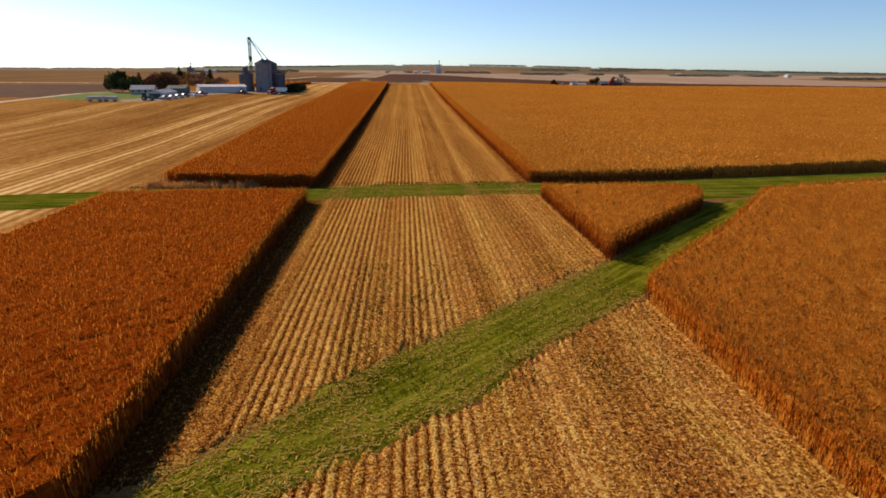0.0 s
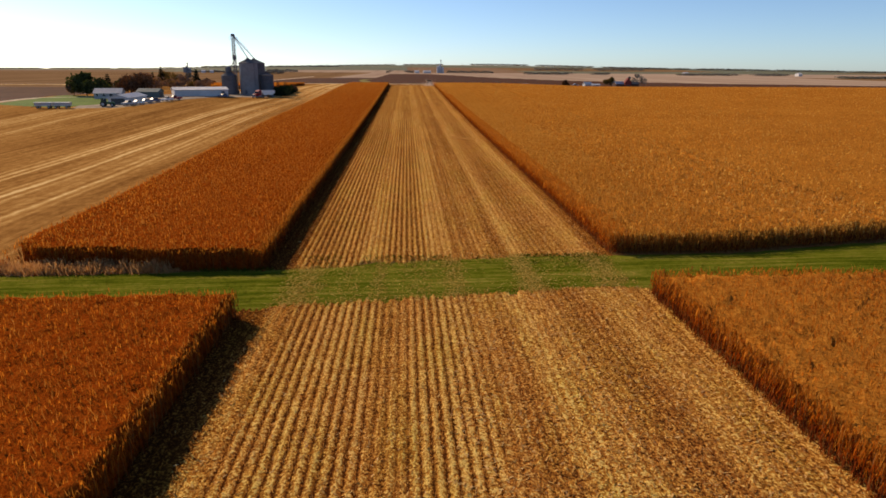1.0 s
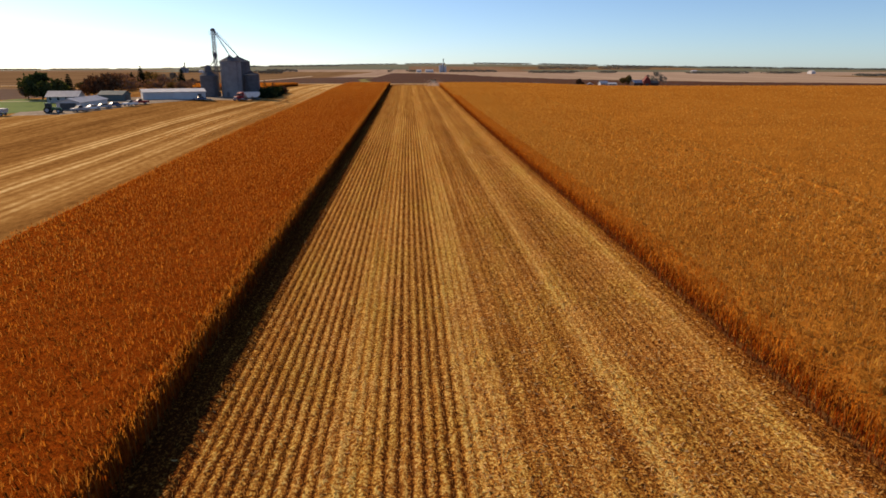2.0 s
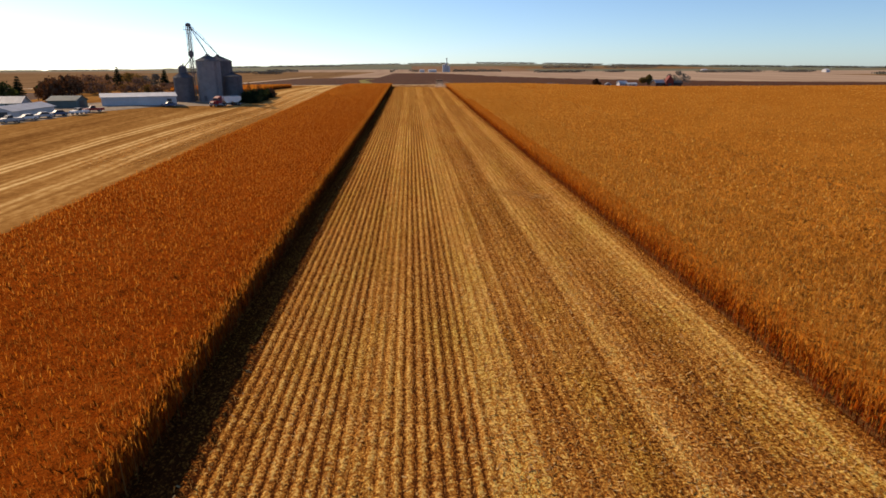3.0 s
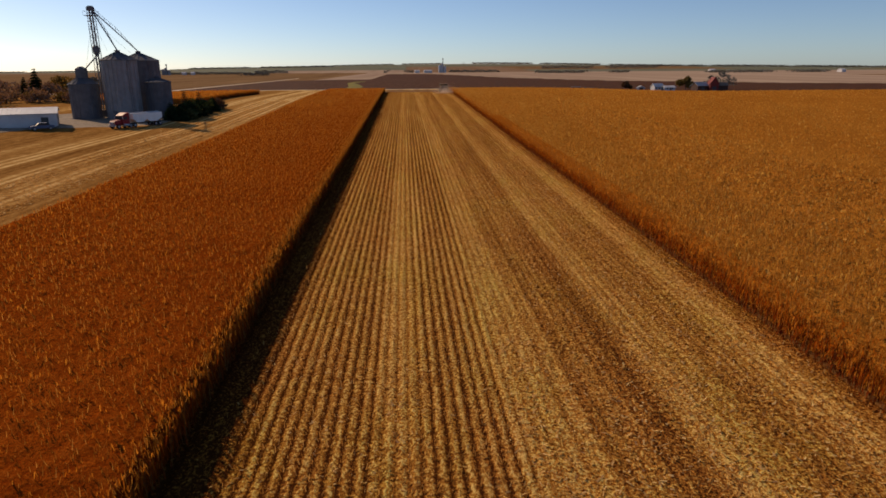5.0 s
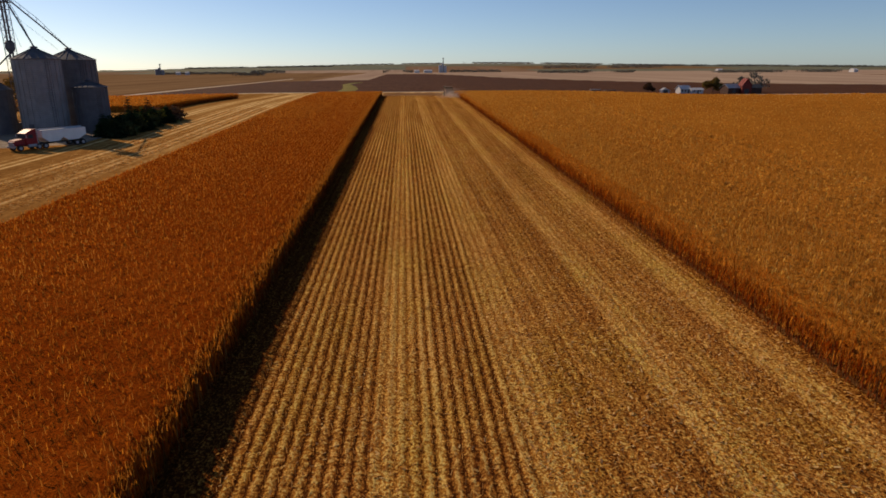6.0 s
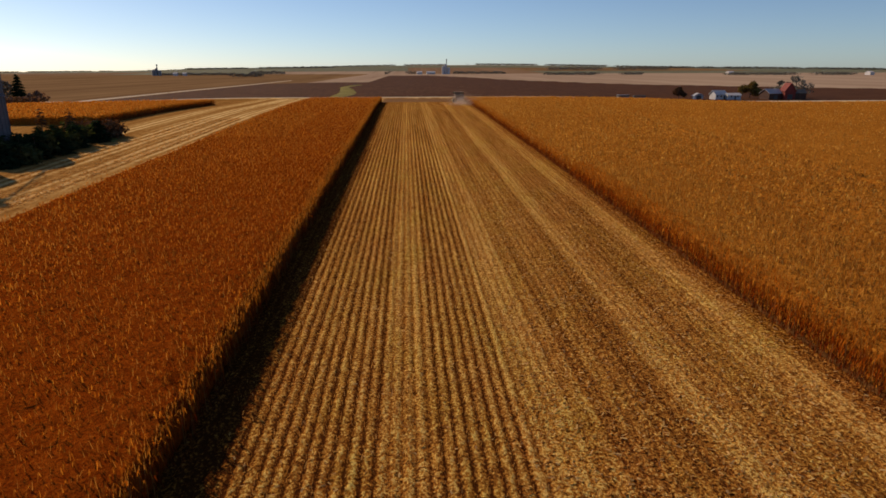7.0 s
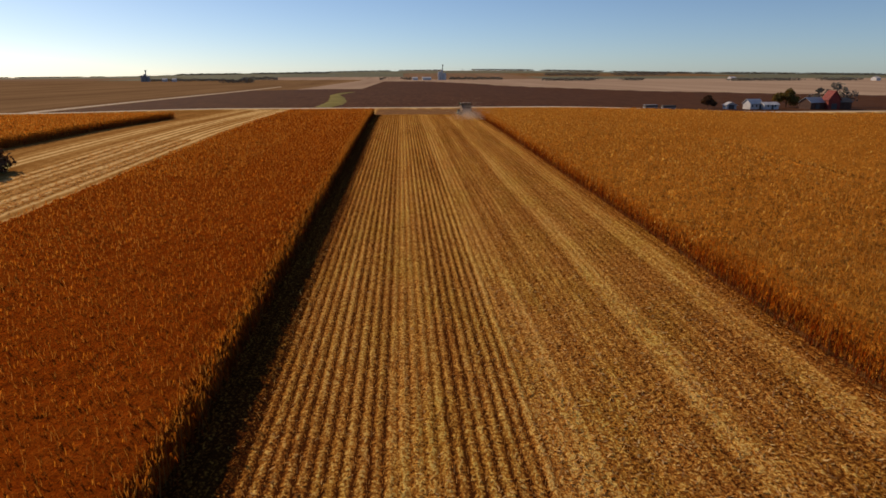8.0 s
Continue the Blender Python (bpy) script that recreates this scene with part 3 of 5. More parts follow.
verge, _ = ribbon("verge", [(-1500, ROAD_Y - 9), (1500, ROAD_Y - 9)], [(-1500, ROAD_Y - 3.4), (1500, ROAD_Y - 3.4)], 0.25, "stubble_tan", 300, 4, 0.8, "dry grassy road verge", "verge")
draw, _ = ribbon("grass_draw", [(-39.8, 562), (-40.5, 590), (-41.1, 626), (-46, 682), (-51, 730), (-49, 779), (-44, 800)], [(-33.4, 562), (-31, 588), (-30.8, 618), (-37.5, 681), (-45, 730), (-43, 779), (-40, 800)], 0.25, "draw_grass", 70, 6, 1.0,
                 "yellow-green grass draw winding through plowed soil", "grass strip")
yard, _ = ribbon("farmyard", [(-113, 262), (-100, 265.5), (-96, 284), (-92.5, 311), (-84.5, 335), (-76, 342), (-64, 348)], [(-132, 318), (-128, 350), (-115, 372), (-92, 392), (-66, 392)], 0.08, "yard_dirt", 60, 14, 0.5, "dirt and gravel farmyard round the grain bins", "yard")
lawn, _ = ribbon("lawn", [(-151, 280), (-121, 265), (-112.5, 277)], [(-152, 342), (-134, 329), (-114, 302)], 0.12, "lawn", 40, 10, 0.6, "green mown lawn beside the farm buildings", "lawn")
patch_grass, _ = ribbon("grass_patch", [(-67.5, 404), (-63.5, 396), (-61.4, 388)], [(-65, 405), (-60.8, 396), (-58.8, 388)], 0.1, "draw_grass", 40, 6, 0.6, "rough green grass at the end of the windbreak", "grass")
drive, _ = ribbon("farm_drive", [(-157, 150), (-157, 312), (-153, 320), (-132, 323)], [(-153.5, 150), (-153.5, 309), (-150, 316), (-132, 319.5)], 0.16, "gravel", 90, 4, 0.3, "pale gravel farm drive", "drive")

def on_grass(x, y):
    """Whether a place lies on the grass lane or the waterway, within the harvested strip. The edges are ragged."""
    y = y + 0.28 * np.sin(x * 0.9 + 0.37 * y + 1.2 * np.sin(x * 0.41)) + 0.22 * np.sin(x * 2.9 - 1.3 * y + 2.0 * np.sin(x * 0.77)) + 0.16 * np.sin(x * 11.3 + 3.1 * y)
    lane = (y > np.interp(x, [-20, -12, 0, 9, 15, 19], [83.2, 82.8, 84.2, 85.8, 86.8, 87.3])) & (y < np.interp(x, [-25, -11, -1, 10, 30], [90.8, 91.2, 93.1, 94.2, 94.4]))
    way = (y > np.interp(x, [-14, -5.3, -2.7, 0.3, 3.2, 6.4, 12.3, 16.9, 21.4], [14, 23.0, 24.8, 27.2, 29.8, 34.2, 40.0, 43.6, 49.3])) & (y < np.interp(x, [-13, -10.8, -8.0, -5.1, -2.1, 4.0, 8.9, 17.3], [22, 24.2, 27.2, 29.8, 33.9, 40.2, 45.0, 53.5]))
    return lane | way


# harvested strip: low ridges of straw along every row
rows_n = int((STRIP_E - STRIP_W) / PITCH)
sx = np.linspace(STRIP_W - 1.0, STRIP_E + 0.3, rows_n * 4 + 5)
sy = np.concatenate([np.arange(-25.0, 14.0, 1.3), np.arange(14.0, 58.0, 0.4), np.arange(58.0, 80.0, 1.1), np.arange(80.0, 99.0, 0.35), np.arange(99.0, FIELD_END + 1.5, 1.4)])
SX, SY = np.meshgrid(sx, sy)
ridge = 0.5 + 0.5 * np.cos((SX - ROW0) * 2 * np.pi / PITCH)
deep = np.where(SX < 1.0, 0.09, 0.04) * (0.6 + 0.8 * rng.random(SX.shape))
row_end = rng.normal(0, 0.45, rows_n + 6)[np.clip(((SX - ROW0) / PITCH + 2).astype(int), 0, rows_n + 5)]
SZ = land(SX, SY) - 0.3 * on_grass(SX, SY + row_end + rng.normal(0, 0.22, SX.shape)) + 0.02 + deep * ridge ** 0.5 + (rng.random(SX.shape) - 0.5) * 0.05
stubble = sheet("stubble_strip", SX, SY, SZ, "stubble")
tagged(stubble, "harvested corn stubble with straw-covered rows and dark furrows", "stubble field", kind="structure")


def flakes(name, x, y, z, length, width, material, tilt=0.35, parent=None):
    """Loose scraps: one small quad each, lying at random."""
    n = len(x)
    a = rng.random(n) * 2 * np.pi
    c = np.stack([x, y, z], 1)
    u = np.stack([np.cos(a), np.sin(a), (rng.random(n) - 0.5) * 2 * tilt], 1) * (length * (0.5 + rng.random(n)) / 2)[:, None]
    w = np.stack([-np.sin(a), np.cos(a), (rng.random(n) - 0.5) * 2 * tilt], 1) * (width * (0.5 + rng.random(n)) / 2)[:, None]
    v = np.stack([c - u - w, c + u - w, c + u + w, c - u + w], 1).reshape(-1, 3)
    return bulk(name, v, np.arange(4 * n).reshape(n, 4), material, parent)


def blades(name, x, y, z, height, width, material, lean=0.25, parent=None):
    """Upright scraps and blades: one narrow quad each."""
    n = len(x)
    a = rng.random(n) * 2 * np.pi
    h = height * (0.5 + rng.random(n))
    base = np.stack([x, y, z], 1)
    w = np.stack([np.cos(a), np.sin(a), 0 * a], 1) * (width * (0.6 + 0.8 * rng.random(n)) / 2)[:, None]
    top = base + np.stack([rng.normal(0, lean, n) * h, rng.normal(0, lean, n) * h, h], 1)
    v = np.stack([base - w, base + w, top + w * 0.5, top - w * 0.5], 1).reshape(-1, 3)
    return bulk(name, v, np.arange(4 * n).reshape(n, 4), material, parent)


# stalk stubs along each row
k = np.arange(rows_n)
ys = np.arange(-22, FIELD_END - 2, 0.34)
X, Y = np.meshgrid(ROW0 + PITCH / 2 + PITCH * k, ys)
X, Y = (X + rng.normal(0, 0.03, X.shape)).ravel(), (Y + rng.normal(0, 0.1, Y.shape)).ravel()
bands = np.array([0.5, 1.0, 1.0, 0.7, 1.0, 0.9, 0.5, 0.5, 0.6, 0.5, 0.5])
keep = rng.random(len(X)) < np.interp(X, np.linspace(-13, 18, 11), bands)
# Stubs thinned along the west corn to keep its painted shadow plain.
keep &= ~on_grass(X, Y) & ((X > -11.5) | (rng.random(len(X)) < 0.15))
X, Y = X[keep], Y[keep]
stubs = blades("corn_stubs", X, Y, land(X, Y) + 0.02, 0.22, 0.05, "stub", 0.2)
tagged(stubs, "short cut corn stalks standing in rows", "stubble", kind="stuff")
# chaff and leaf scraps
n = 210000
X, Y = rng.uniform(STRIP_W + 0.8, STRIP_E - 0.2, n), np.concatenate([rng.uniform(12, 345, n - 30000), rng.uniform(345, FIELD_END - 4, 30000)])
keep = rng.random(n) < np.interp(X, [-13, -11.6, -11.2, -5.7, -5.2, -4, -3, 0.4, 0.8, 3.1, 3.4, 4.6, 7.8, 8.5, 9.8, 10.6, 14.4, 15.1, 16.4, 17], [0.05, 0.08, 0.4, 0.45, 0.8, 0.8, 0.4, 0.45, 0.95, 0.9, 0.5, 0.6, 0.45, 1.0, 1.0, 0.6, 0.65, 1.0, 1.0, 0.5])
X, Y = X[keep], Y[keep]
keep = ~on_grass(X, Y)
X, Y = X[keep], Y[keep]
side = 0.5 + 0.5 * np.cos((X - ROW0) * 2 * np.pi / PITCH)
keep = rng.random(len(X)) < np.where(X < 1.0, 0.15 + 0.85 * side, 0.85)
X, Y = X[keep], Y[keep]
chaff = flakes("corn_chaff", X, Y, land(X, Y) + 0.06 + 0.05 * np.sqrt(0.5 + 0.5 * np.cos((X - ROW0) * 2 * np.pi / PITCH)), 0.19, 0.055, "straw", 0.5)
for px, py, sx_, sy_ in ((9.8, 193.0, 1.3, 1.0), (12.8, 190.2, 1.2, 1.0)):
    heap_x, heap_y = rng.normal(px, sx_, 900), rng.normal(py, sy_, 900)
    heap = flakes("straw_heap", heap_x, heap_y, land(heap_x, heap_y) + 0.15, 0.15, 0.05, "straw")
    tagged(heap, "thin pale heap of dropped straw on the stubble", "straw", kind="stuff")
tagged(chaff, "pale straw and leaf scraps scattered over the stubble", "straw", kind="stuff")
# coarse residue on the headland beside the farmyard
X = np.concatenate([rng.normal(m, s, 3600) for m, s in ((-43.0, 0.5), (-47.5, 0.8), (-50.5, 1.6), (-55.5, 1.4))])
Y = 215 + 220 * rng.random(len(X)) ** 0.8
residue = flakes("field_residue", X, Y, land(X, Y) + 0.04, 0.5, 0.12, "straw", 0.15)
tagged(residue, "pale residue in trails on the harvested headland", "straw", kind="stuff")
# straw dropped on the grass lane and waterway where the harvester crossed
trails = ((-9.6, 0.9, 3000), (-6.0, 0.7, 600), (-3.6, 0.4, 800), (-0.5, 1.0, 1000), (2.6, 0.6, 1800), (8.9, 0.7, 3000), (12.0, 1.0, 500), (15.6, 0.9, 3400))
X = np.concatenate([rng.normal(m, s, k) for m, s, k in trails])
Y = rng.uniform(80, 97, len(X))
n2 = 3800
X2 = np.array([-10.5, -9.0, -6.5, -3.6, -3, 2.0, 8.9, 12, 14.5])[rng.integers(0, 9, n2)] + rng.normal(0, 0.9, n2)
Y2 = 33 + 1.05 * X2 + rng.normal(0, 4.0, n2)
# a veil of straw where the stubble runs out into the grass
n3 = 60000
X3 = rng.uniform(-11.5, 17.5, n3)
Y3 = np.where(rng.random(n3) < 0.86, 33 + 1.05 * X3 + rng.uniform(-9, 9, n3), rng.uniform(80, 97, n3))
reach = rng.exponential(1.2, n3)
rim_n = on_grass(X3, Y3) & ~on_grass(X3, Y3 + reach)
rim_s = on_grass(X3, Y3) & ~on_grass(X3, Y3 - reach)
keep = (rim_n & (rng.random(n3) < 0.8)) | (rim_s & (rng.random(n3) < 0.75))
X3, Y3 = X3[keep], Y3[keep]
X, Y = np.concatenate([X, X2, X3]), np.concatenate([Y, Y2, Y3])
keep = on_grass(X, Y) | on_grass(X, Y + 0.8) | on_grass(X, Y - 0.8)
X, Y = X[keep], Y[keep]
dropped = flakes("dropped_straw", X, Y, land(X, Y) + 0.145, 0.19, 0.045, "straw_pale", 0.2)
tagged(dropped, "straw trails dropped across the green lanes", "straw", kind="stuff")


def scatter(p, n):
    r, c = p.shape[:2]
    i, j, u, v = rng.integers(0, r - 1, n), rng.integers(0, c - 1, n), rng.random(n), rng.random(n)
    q = (p[i, j] * ((1 - u) * (1 - v))[:, None] + p[i + 1, j] * (u * (1 - v))[:, None] + p[i, j + 1] * ((1 - u) * v)[:, None] + p[i + 1, j + 1] * (u * v)[:, None])
    return q[:, 0], q[:, 1]


x1, y1 = scatter(WAY, 9000)
x2, y2 = scatter(CROSS, 14000)
X, Y = np.concatenate([x1, x2]), np.concatenate([y1, y2])
keep = (X < 75) & (X > -65)
X, Y = X[keep], Y[keep]
turf = flakes("grass_tufts", X, Y, land(X, Y) + 0.14, 0.20, 0.045, "grass", 0.12)
tagged(turf, "short green grass tufts on the lanes", "grass", kind="stuff")
# taller uncut grass where the lanes meet the stubble
fringe = [(lerp_x, lerp_y) for line, m in ((((-4.8, 30.0), (-2.1, 34.2), (4.0, 40.5), (8.9, 45.3), (17.2, 53.7)), 3200), (((-11.0, 91.4), (-1.0, 93.4), (10.0, 94.6), (17.6, 94.8)), 1500), (((-40.0, 91.2), (-13.0, 91.3)), 900))
          for lerp_x, lerp_y in zip(*(np.interp(rng.random(m) * (len(line) - 1), range(len(line)), [q[k] for q in line]) + rng.normal(0, 0.25, m) for k in (0, 1)))]
X, Y = np.array(fringe).T
keep = np.sin(X * 1.3) + np.sin(X * 0.47 + 2.0) + rng.normal(0, 0.5, len(X)) > -0.6
X, Y = X[keep], Y[keep]
tagged(blades("edge_grass", X, Y, land(X, Y) + 0.05, 0.2, 0.07, "edge_grass", 0.4), "dark uncut grass fringe along the mown lanes", "grass", kind="stuff")
# ---- standing corn ----
CORN = 2.1


def corn_leaves(x, y, leaves, scale=1.0, tassel=0.08, wide=0.14, long=0.55, reach=0.45, strands=2):
    """Dry corn plants at (x, y): a stalk, arching folded leaves, and a tassel."""
    n = len(x)
    z = land(x, y)
    h = CORN * scale * (0.86 + 0.22 * rng.random(n))
    foot = np.stack([x, y, z], 1)
    vs, qs, ms, at = [], [], [], 0

    def add(v, per, mat=0):
        nonlocal at
        v = v.reshape(n, -1, 3)
        q = np.array(per)[None] + (np.arange(n) * v.shape[1])[:, None, None] + at
        vs.append(v.reshape(-1, 3))
        qs.append(q.reshape(-1, 4))
        ms.append(np.full(n * len(per), mat))
        at += n * v.shape[1]

    up = np.array([0, 0, 1.0])
    a = rng.random(n) * 2 * np.pi
    side = np.stack([np.cos(a), np.sin(a), 0 * a], 1)
    tilt = np.stack([rng.normal(0, 0.05, n), rng.normal(0, 0.05, n), 0 * a], 1)
    top = foot + up * h[:, None] * 0.88 + tilt * h[:, None]
    low = foot
    if reach > 0.5:
        add(np.stack([low - side * 0.016, low + side * 0.016, top + side * 0.01, top - side * 0.01], 1), [[0, 1, 2, 3]], 3)
    if tassel:
        for s in range(strands):
            spread = np.stack([rng.normal(0, 0.03 + 0.09 * s, n), rng.normal(0, 0.03 + 0.09 * s, n), 0 * a], 1)
            tip = foot + up * (h * (0.98 + 0.1 * rng.random(n) - 0.05 * s))[:, None] + tilt * (h * 1.5)[:, None] + spread
            w = side * tassel * (0.7 + 0.6 * rng.random(n))[:, None]
            add(np.stack([top - w, top + w, tip + w * 0.3, tip - w * 0.3], 1), [[0, 1, 2, 3]], 1)
    for k in range(leaves):
        b = a + np.pi * (k % 2) + rng.normal(0, 0.5, n)
        out = np.stack([np.cos(b), np.sin(b), 0 * b], 1)
        across = np.stack([-np.sin(b), np.cos(b), 0 * b], 1) * (wide * (0.7 + 0.6 * rng.random(n)) / 2)[:, None]
        length = long * (0.55 + 0.6 * rng.random(n))[:, None] * scale
        rise = (0.16 + 0.28 * rng.random(n))[:, None]
        fall = (0.15 + 0.60 * rng.random(n))[:, None]
        s = foot + up * (h * (0.84 - reach * k / max(1, leaves - 1)) * (0.92 + 0.12 * rng.random(n)))[:, None] + tilt
        m = s + out * length * 0.45 + up * rise
        e = s + out * length + up * (rise - fall)
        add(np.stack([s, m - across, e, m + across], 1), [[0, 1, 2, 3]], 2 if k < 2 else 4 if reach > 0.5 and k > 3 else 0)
    return np.concatenate(vs), np.concatenate(qs), np.concatenate(ms)


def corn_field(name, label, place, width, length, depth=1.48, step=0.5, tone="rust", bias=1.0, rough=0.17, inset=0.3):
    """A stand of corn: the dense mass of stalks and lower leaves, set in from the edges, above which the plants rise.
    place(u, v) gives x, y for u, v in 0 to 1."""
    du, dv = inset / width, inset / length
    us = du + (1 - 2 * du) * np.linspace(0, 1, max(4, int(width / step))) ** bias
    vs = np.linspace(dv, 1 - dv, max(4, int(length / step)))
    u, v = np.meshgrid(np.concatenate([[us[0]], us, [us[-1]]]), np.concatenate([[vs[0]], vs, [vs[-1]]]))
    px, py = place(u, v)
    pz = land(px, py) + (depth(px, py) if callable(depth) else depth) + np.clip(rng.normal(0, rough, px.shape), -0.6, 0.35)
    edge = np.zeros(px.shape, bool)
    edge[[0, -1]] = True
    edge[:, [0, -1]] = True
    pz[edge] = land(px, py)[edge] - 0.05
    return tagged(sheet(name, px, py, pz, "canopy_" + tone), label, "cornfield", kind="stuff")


def edge_plants(part_of, *paths, rows=2, spacing=0.22, tone="rust"):
    """The outermost rows of a stand, leafed from top to ground. Each path: a line of (x, y), with the stand on its left."""
    xs, ys = [], []
    for path in paths:
        p = np.array(path, float)
        for a, b in zip(p, p[1:]):
            d = b - a
            m = max(2, int(np.hypot(*d) / spacing))
            left = np.array([-d[1], d[0]]) / np.hypot(*d)
            for r in range(rows):
                t = (np.arange(m) + rng.random(m)) / m
                q = a + d * t[:, None] + left * (0.12 + r * 0.45) + rng.normal(0, 0.09, (m, 2))
                xs.append(q[:, 0])
                ys.append(q[:, 1])
    x, y = np.concatenate(xs), np.concatenate(ys)
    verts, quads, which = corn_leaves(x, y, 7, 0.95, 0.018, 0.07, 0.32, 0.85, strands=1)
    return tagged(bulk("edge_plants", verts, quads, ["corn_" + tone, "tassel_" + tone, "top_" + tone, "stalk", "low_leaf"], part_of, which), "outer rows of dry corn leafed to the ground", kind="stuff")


def plants_in(place, width, length, per_m2, leaves, scale=1.0, wide=0.095, long=0.45, tassel=0.032, part_of=None, window=None, name="corn_plants", tone="rust"):
    """Plants along rows of the pitch, thinned to the density."""
    n_rows = max(2, int(width / PITCH))
    n_run = max(2, int(length * per_m2 * PITCH))
    u, v = np.meshgrid((np.arange(n_rows) + 0.5) / n_rows, (np.arange(n_run) + 0.5) / n_run)
    u = u + rng.normal(0, 0.05 / width, u.shape)
    v = v + rng.uniform(-0.5, 0.5, v.shape) / n_run
    x, y = place(np.clip(u, 0, 1), np.clip(v, 0, 1))
    x, y = x.ravel(), y.ravel()
    if window is not None:
        k = window(x, y)
        x, y = x[k], y[k]
    verts, quads, which = corn_leaves(x, y, leaves, scale, tassel, wide, long, strands=1)
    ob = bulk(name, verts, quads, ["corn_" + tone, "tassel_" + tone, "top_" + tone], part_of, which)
    tagged(ob, "upper leaves and tassels of dry corn plants", kind="stuff")
    return ob


def lerp(a, b, t):
    return a + (b - a) * t


def place_b(u, v):      # the long stand west of the stubble strip
    y = lerp(91.5 + 1.0 * (1 - smooth(u, 0.42, 0.55)) + 2.2 * (1 - smooth(u, 0.0, 0.14)), FIELD_END + 1, v)
    west = -36.0 - 3.7 * smooth(y, 90, 230)
    return lerp(west, STRIP_W - 0.7, u), y


def place_a(u, v):      # south of the grass lane, west
    x = lerp(-37.6, STRIP_W - 0.3, u)
    low = 22.0 + 0.95 * (x + 12)
    return x, lerp(low, 80.8 - 0.1 * np.maximum(0, -25 - x), v)


def place_c(u, v):      # the small wedge between lane and waterway
    x = lerp(STRIP_E - 0.1, 38.0, u)
    low = np.interp(x, [17.7, 26, 33, 36.3, 38], [54.0, 63.6, 71.4, 75.5, 80.2])
    return x, lerp(low, np.interp(x, [17, 30, 36.2, 38], [84.2, 84.2, 83.6, 81.6]), v)


def place_d(u, v):      # south-east of the waterway
    x = lerp(STRIP_E - 0.3, 175.0, u ** 1.4)
    high = np.interp(x, [17.5, 21.4, 31.6, 47.5, 69.3, 175], [44.0, 49.3, 60.5, 81.5, 88.0, 103.0])
    return x, lerp(-22.0, high, v)


def place_w(u, v):      # the far stand beyond the farm
    y = lerp(417.0, 499.0, v)
    east = np.interp(y, [417, 430, 499], [-76.0, -74.6, -72.4])
    return lerp(np.interp(y, [417, 499], [-112.0, -138.0]), east, u), y


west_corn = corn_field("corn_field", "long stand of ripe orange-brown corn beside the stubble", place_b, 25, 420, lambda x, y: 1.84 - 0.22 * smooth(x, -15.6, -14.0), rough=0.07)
plants_in(place_b, 25, 420, 7.5, 4, part_of=west_corn, wide=0.05, long=0.32, tassel=0.015, window=lambda x, y: (x > -26) & (y < 350))
plants_in(place_b, 25, 420, 5.5, 3, part_of=west_corn, wide=0.08, long=0.40, tassel=0.026, window=lambda x, y: ((x <= -26) & (y < 380)) | ((y >= 350) & (y < 430)))
plants_in(place_b, 25, 420, 2.2, 4, part_of=west_corn, wide=0.19, long=0.62, tassel=0.075, window=lambda x, y: (y >= 430) | ((x <= -26) & (y >= 380)), name="corn_tops")
W_E = STRIP_W - 0.65
edge_plants(west_corn, [(W_E, 91.5), (W_E, FIELD_END + 1)], [(-36, 94.7), (-34.4, 93.4), (-32.8, 92.5), (-26, 92.5), (-22.6, 91.5), (W_E, 91.5)])
edge_plants(west_corn, [(-39.7, 240), (-38.0, 165), (-36, 91.5)], [(-39.7, FIELD_END), (-39.7, 240)], rows=1, spacing=0.5)
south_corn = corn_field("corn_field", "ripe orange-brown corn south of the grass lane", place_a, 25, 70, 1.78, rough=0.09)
plants_in(place_a, 25, 70, 7.5, 4, wide=0.048, long=0.32, tassel=0.012, part_of=south_corn)
edge_plants(south_corn, [(STRIP_W - 0.3, 21), (STRIP_W - 0.3, 80.8)], [(STRIP_W - 0.3, 80.8), (-37.6, 79.5)], [(-37.6, 79.5), (-37.6, 0)], [(-34, 1.2), (STRIP_W - 0.3, 21.5)])
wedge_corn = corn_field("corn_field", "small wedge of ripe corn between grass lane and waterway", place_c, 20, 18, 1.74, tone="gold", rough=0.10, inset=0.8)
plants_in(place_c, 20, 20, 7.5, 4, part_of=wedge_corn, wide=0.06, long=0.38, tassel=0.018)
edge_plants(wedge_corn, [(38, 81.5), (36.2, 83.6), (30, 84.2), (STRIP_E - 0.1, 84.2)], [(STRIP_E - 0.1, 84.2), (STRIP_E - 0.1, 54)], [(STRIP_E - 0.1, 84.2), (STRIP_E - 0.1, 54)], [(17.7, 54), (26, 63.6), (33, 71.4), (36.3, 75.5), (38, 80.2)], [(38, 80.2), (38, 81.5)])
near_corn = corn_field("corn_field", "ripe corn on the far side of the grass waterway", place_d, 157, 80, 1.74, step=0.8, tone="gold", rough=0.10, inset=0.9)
plants_in(place_d, 157, 80, 6.0, 4, part_of=near_corn, wide=0.06, long=0.38, tassel=0.018, window=lambda x, y: (x < 65) & (y > 14) & (x < 22 + 1.0 * y))
plants_in(place_d, 157, 80, 1.2, 3, part_of=near_corn, tone="gold", wide=0.3, long=0.8, window=lambda x, y: (x >= 65) & (y > 30), name="corn_tops")
edge_plants(near_corn, [(STRIP_E - 0.3, 44), (STRIP_E - 0.3, 8)], rows=3, spacing=0.16)
edge_plants(near_corn, [(100, 92.4), (69.3, 88), (47.5, 81.5), (31.6, 60.5), (21.4, 49.3), (17.5, 44)])


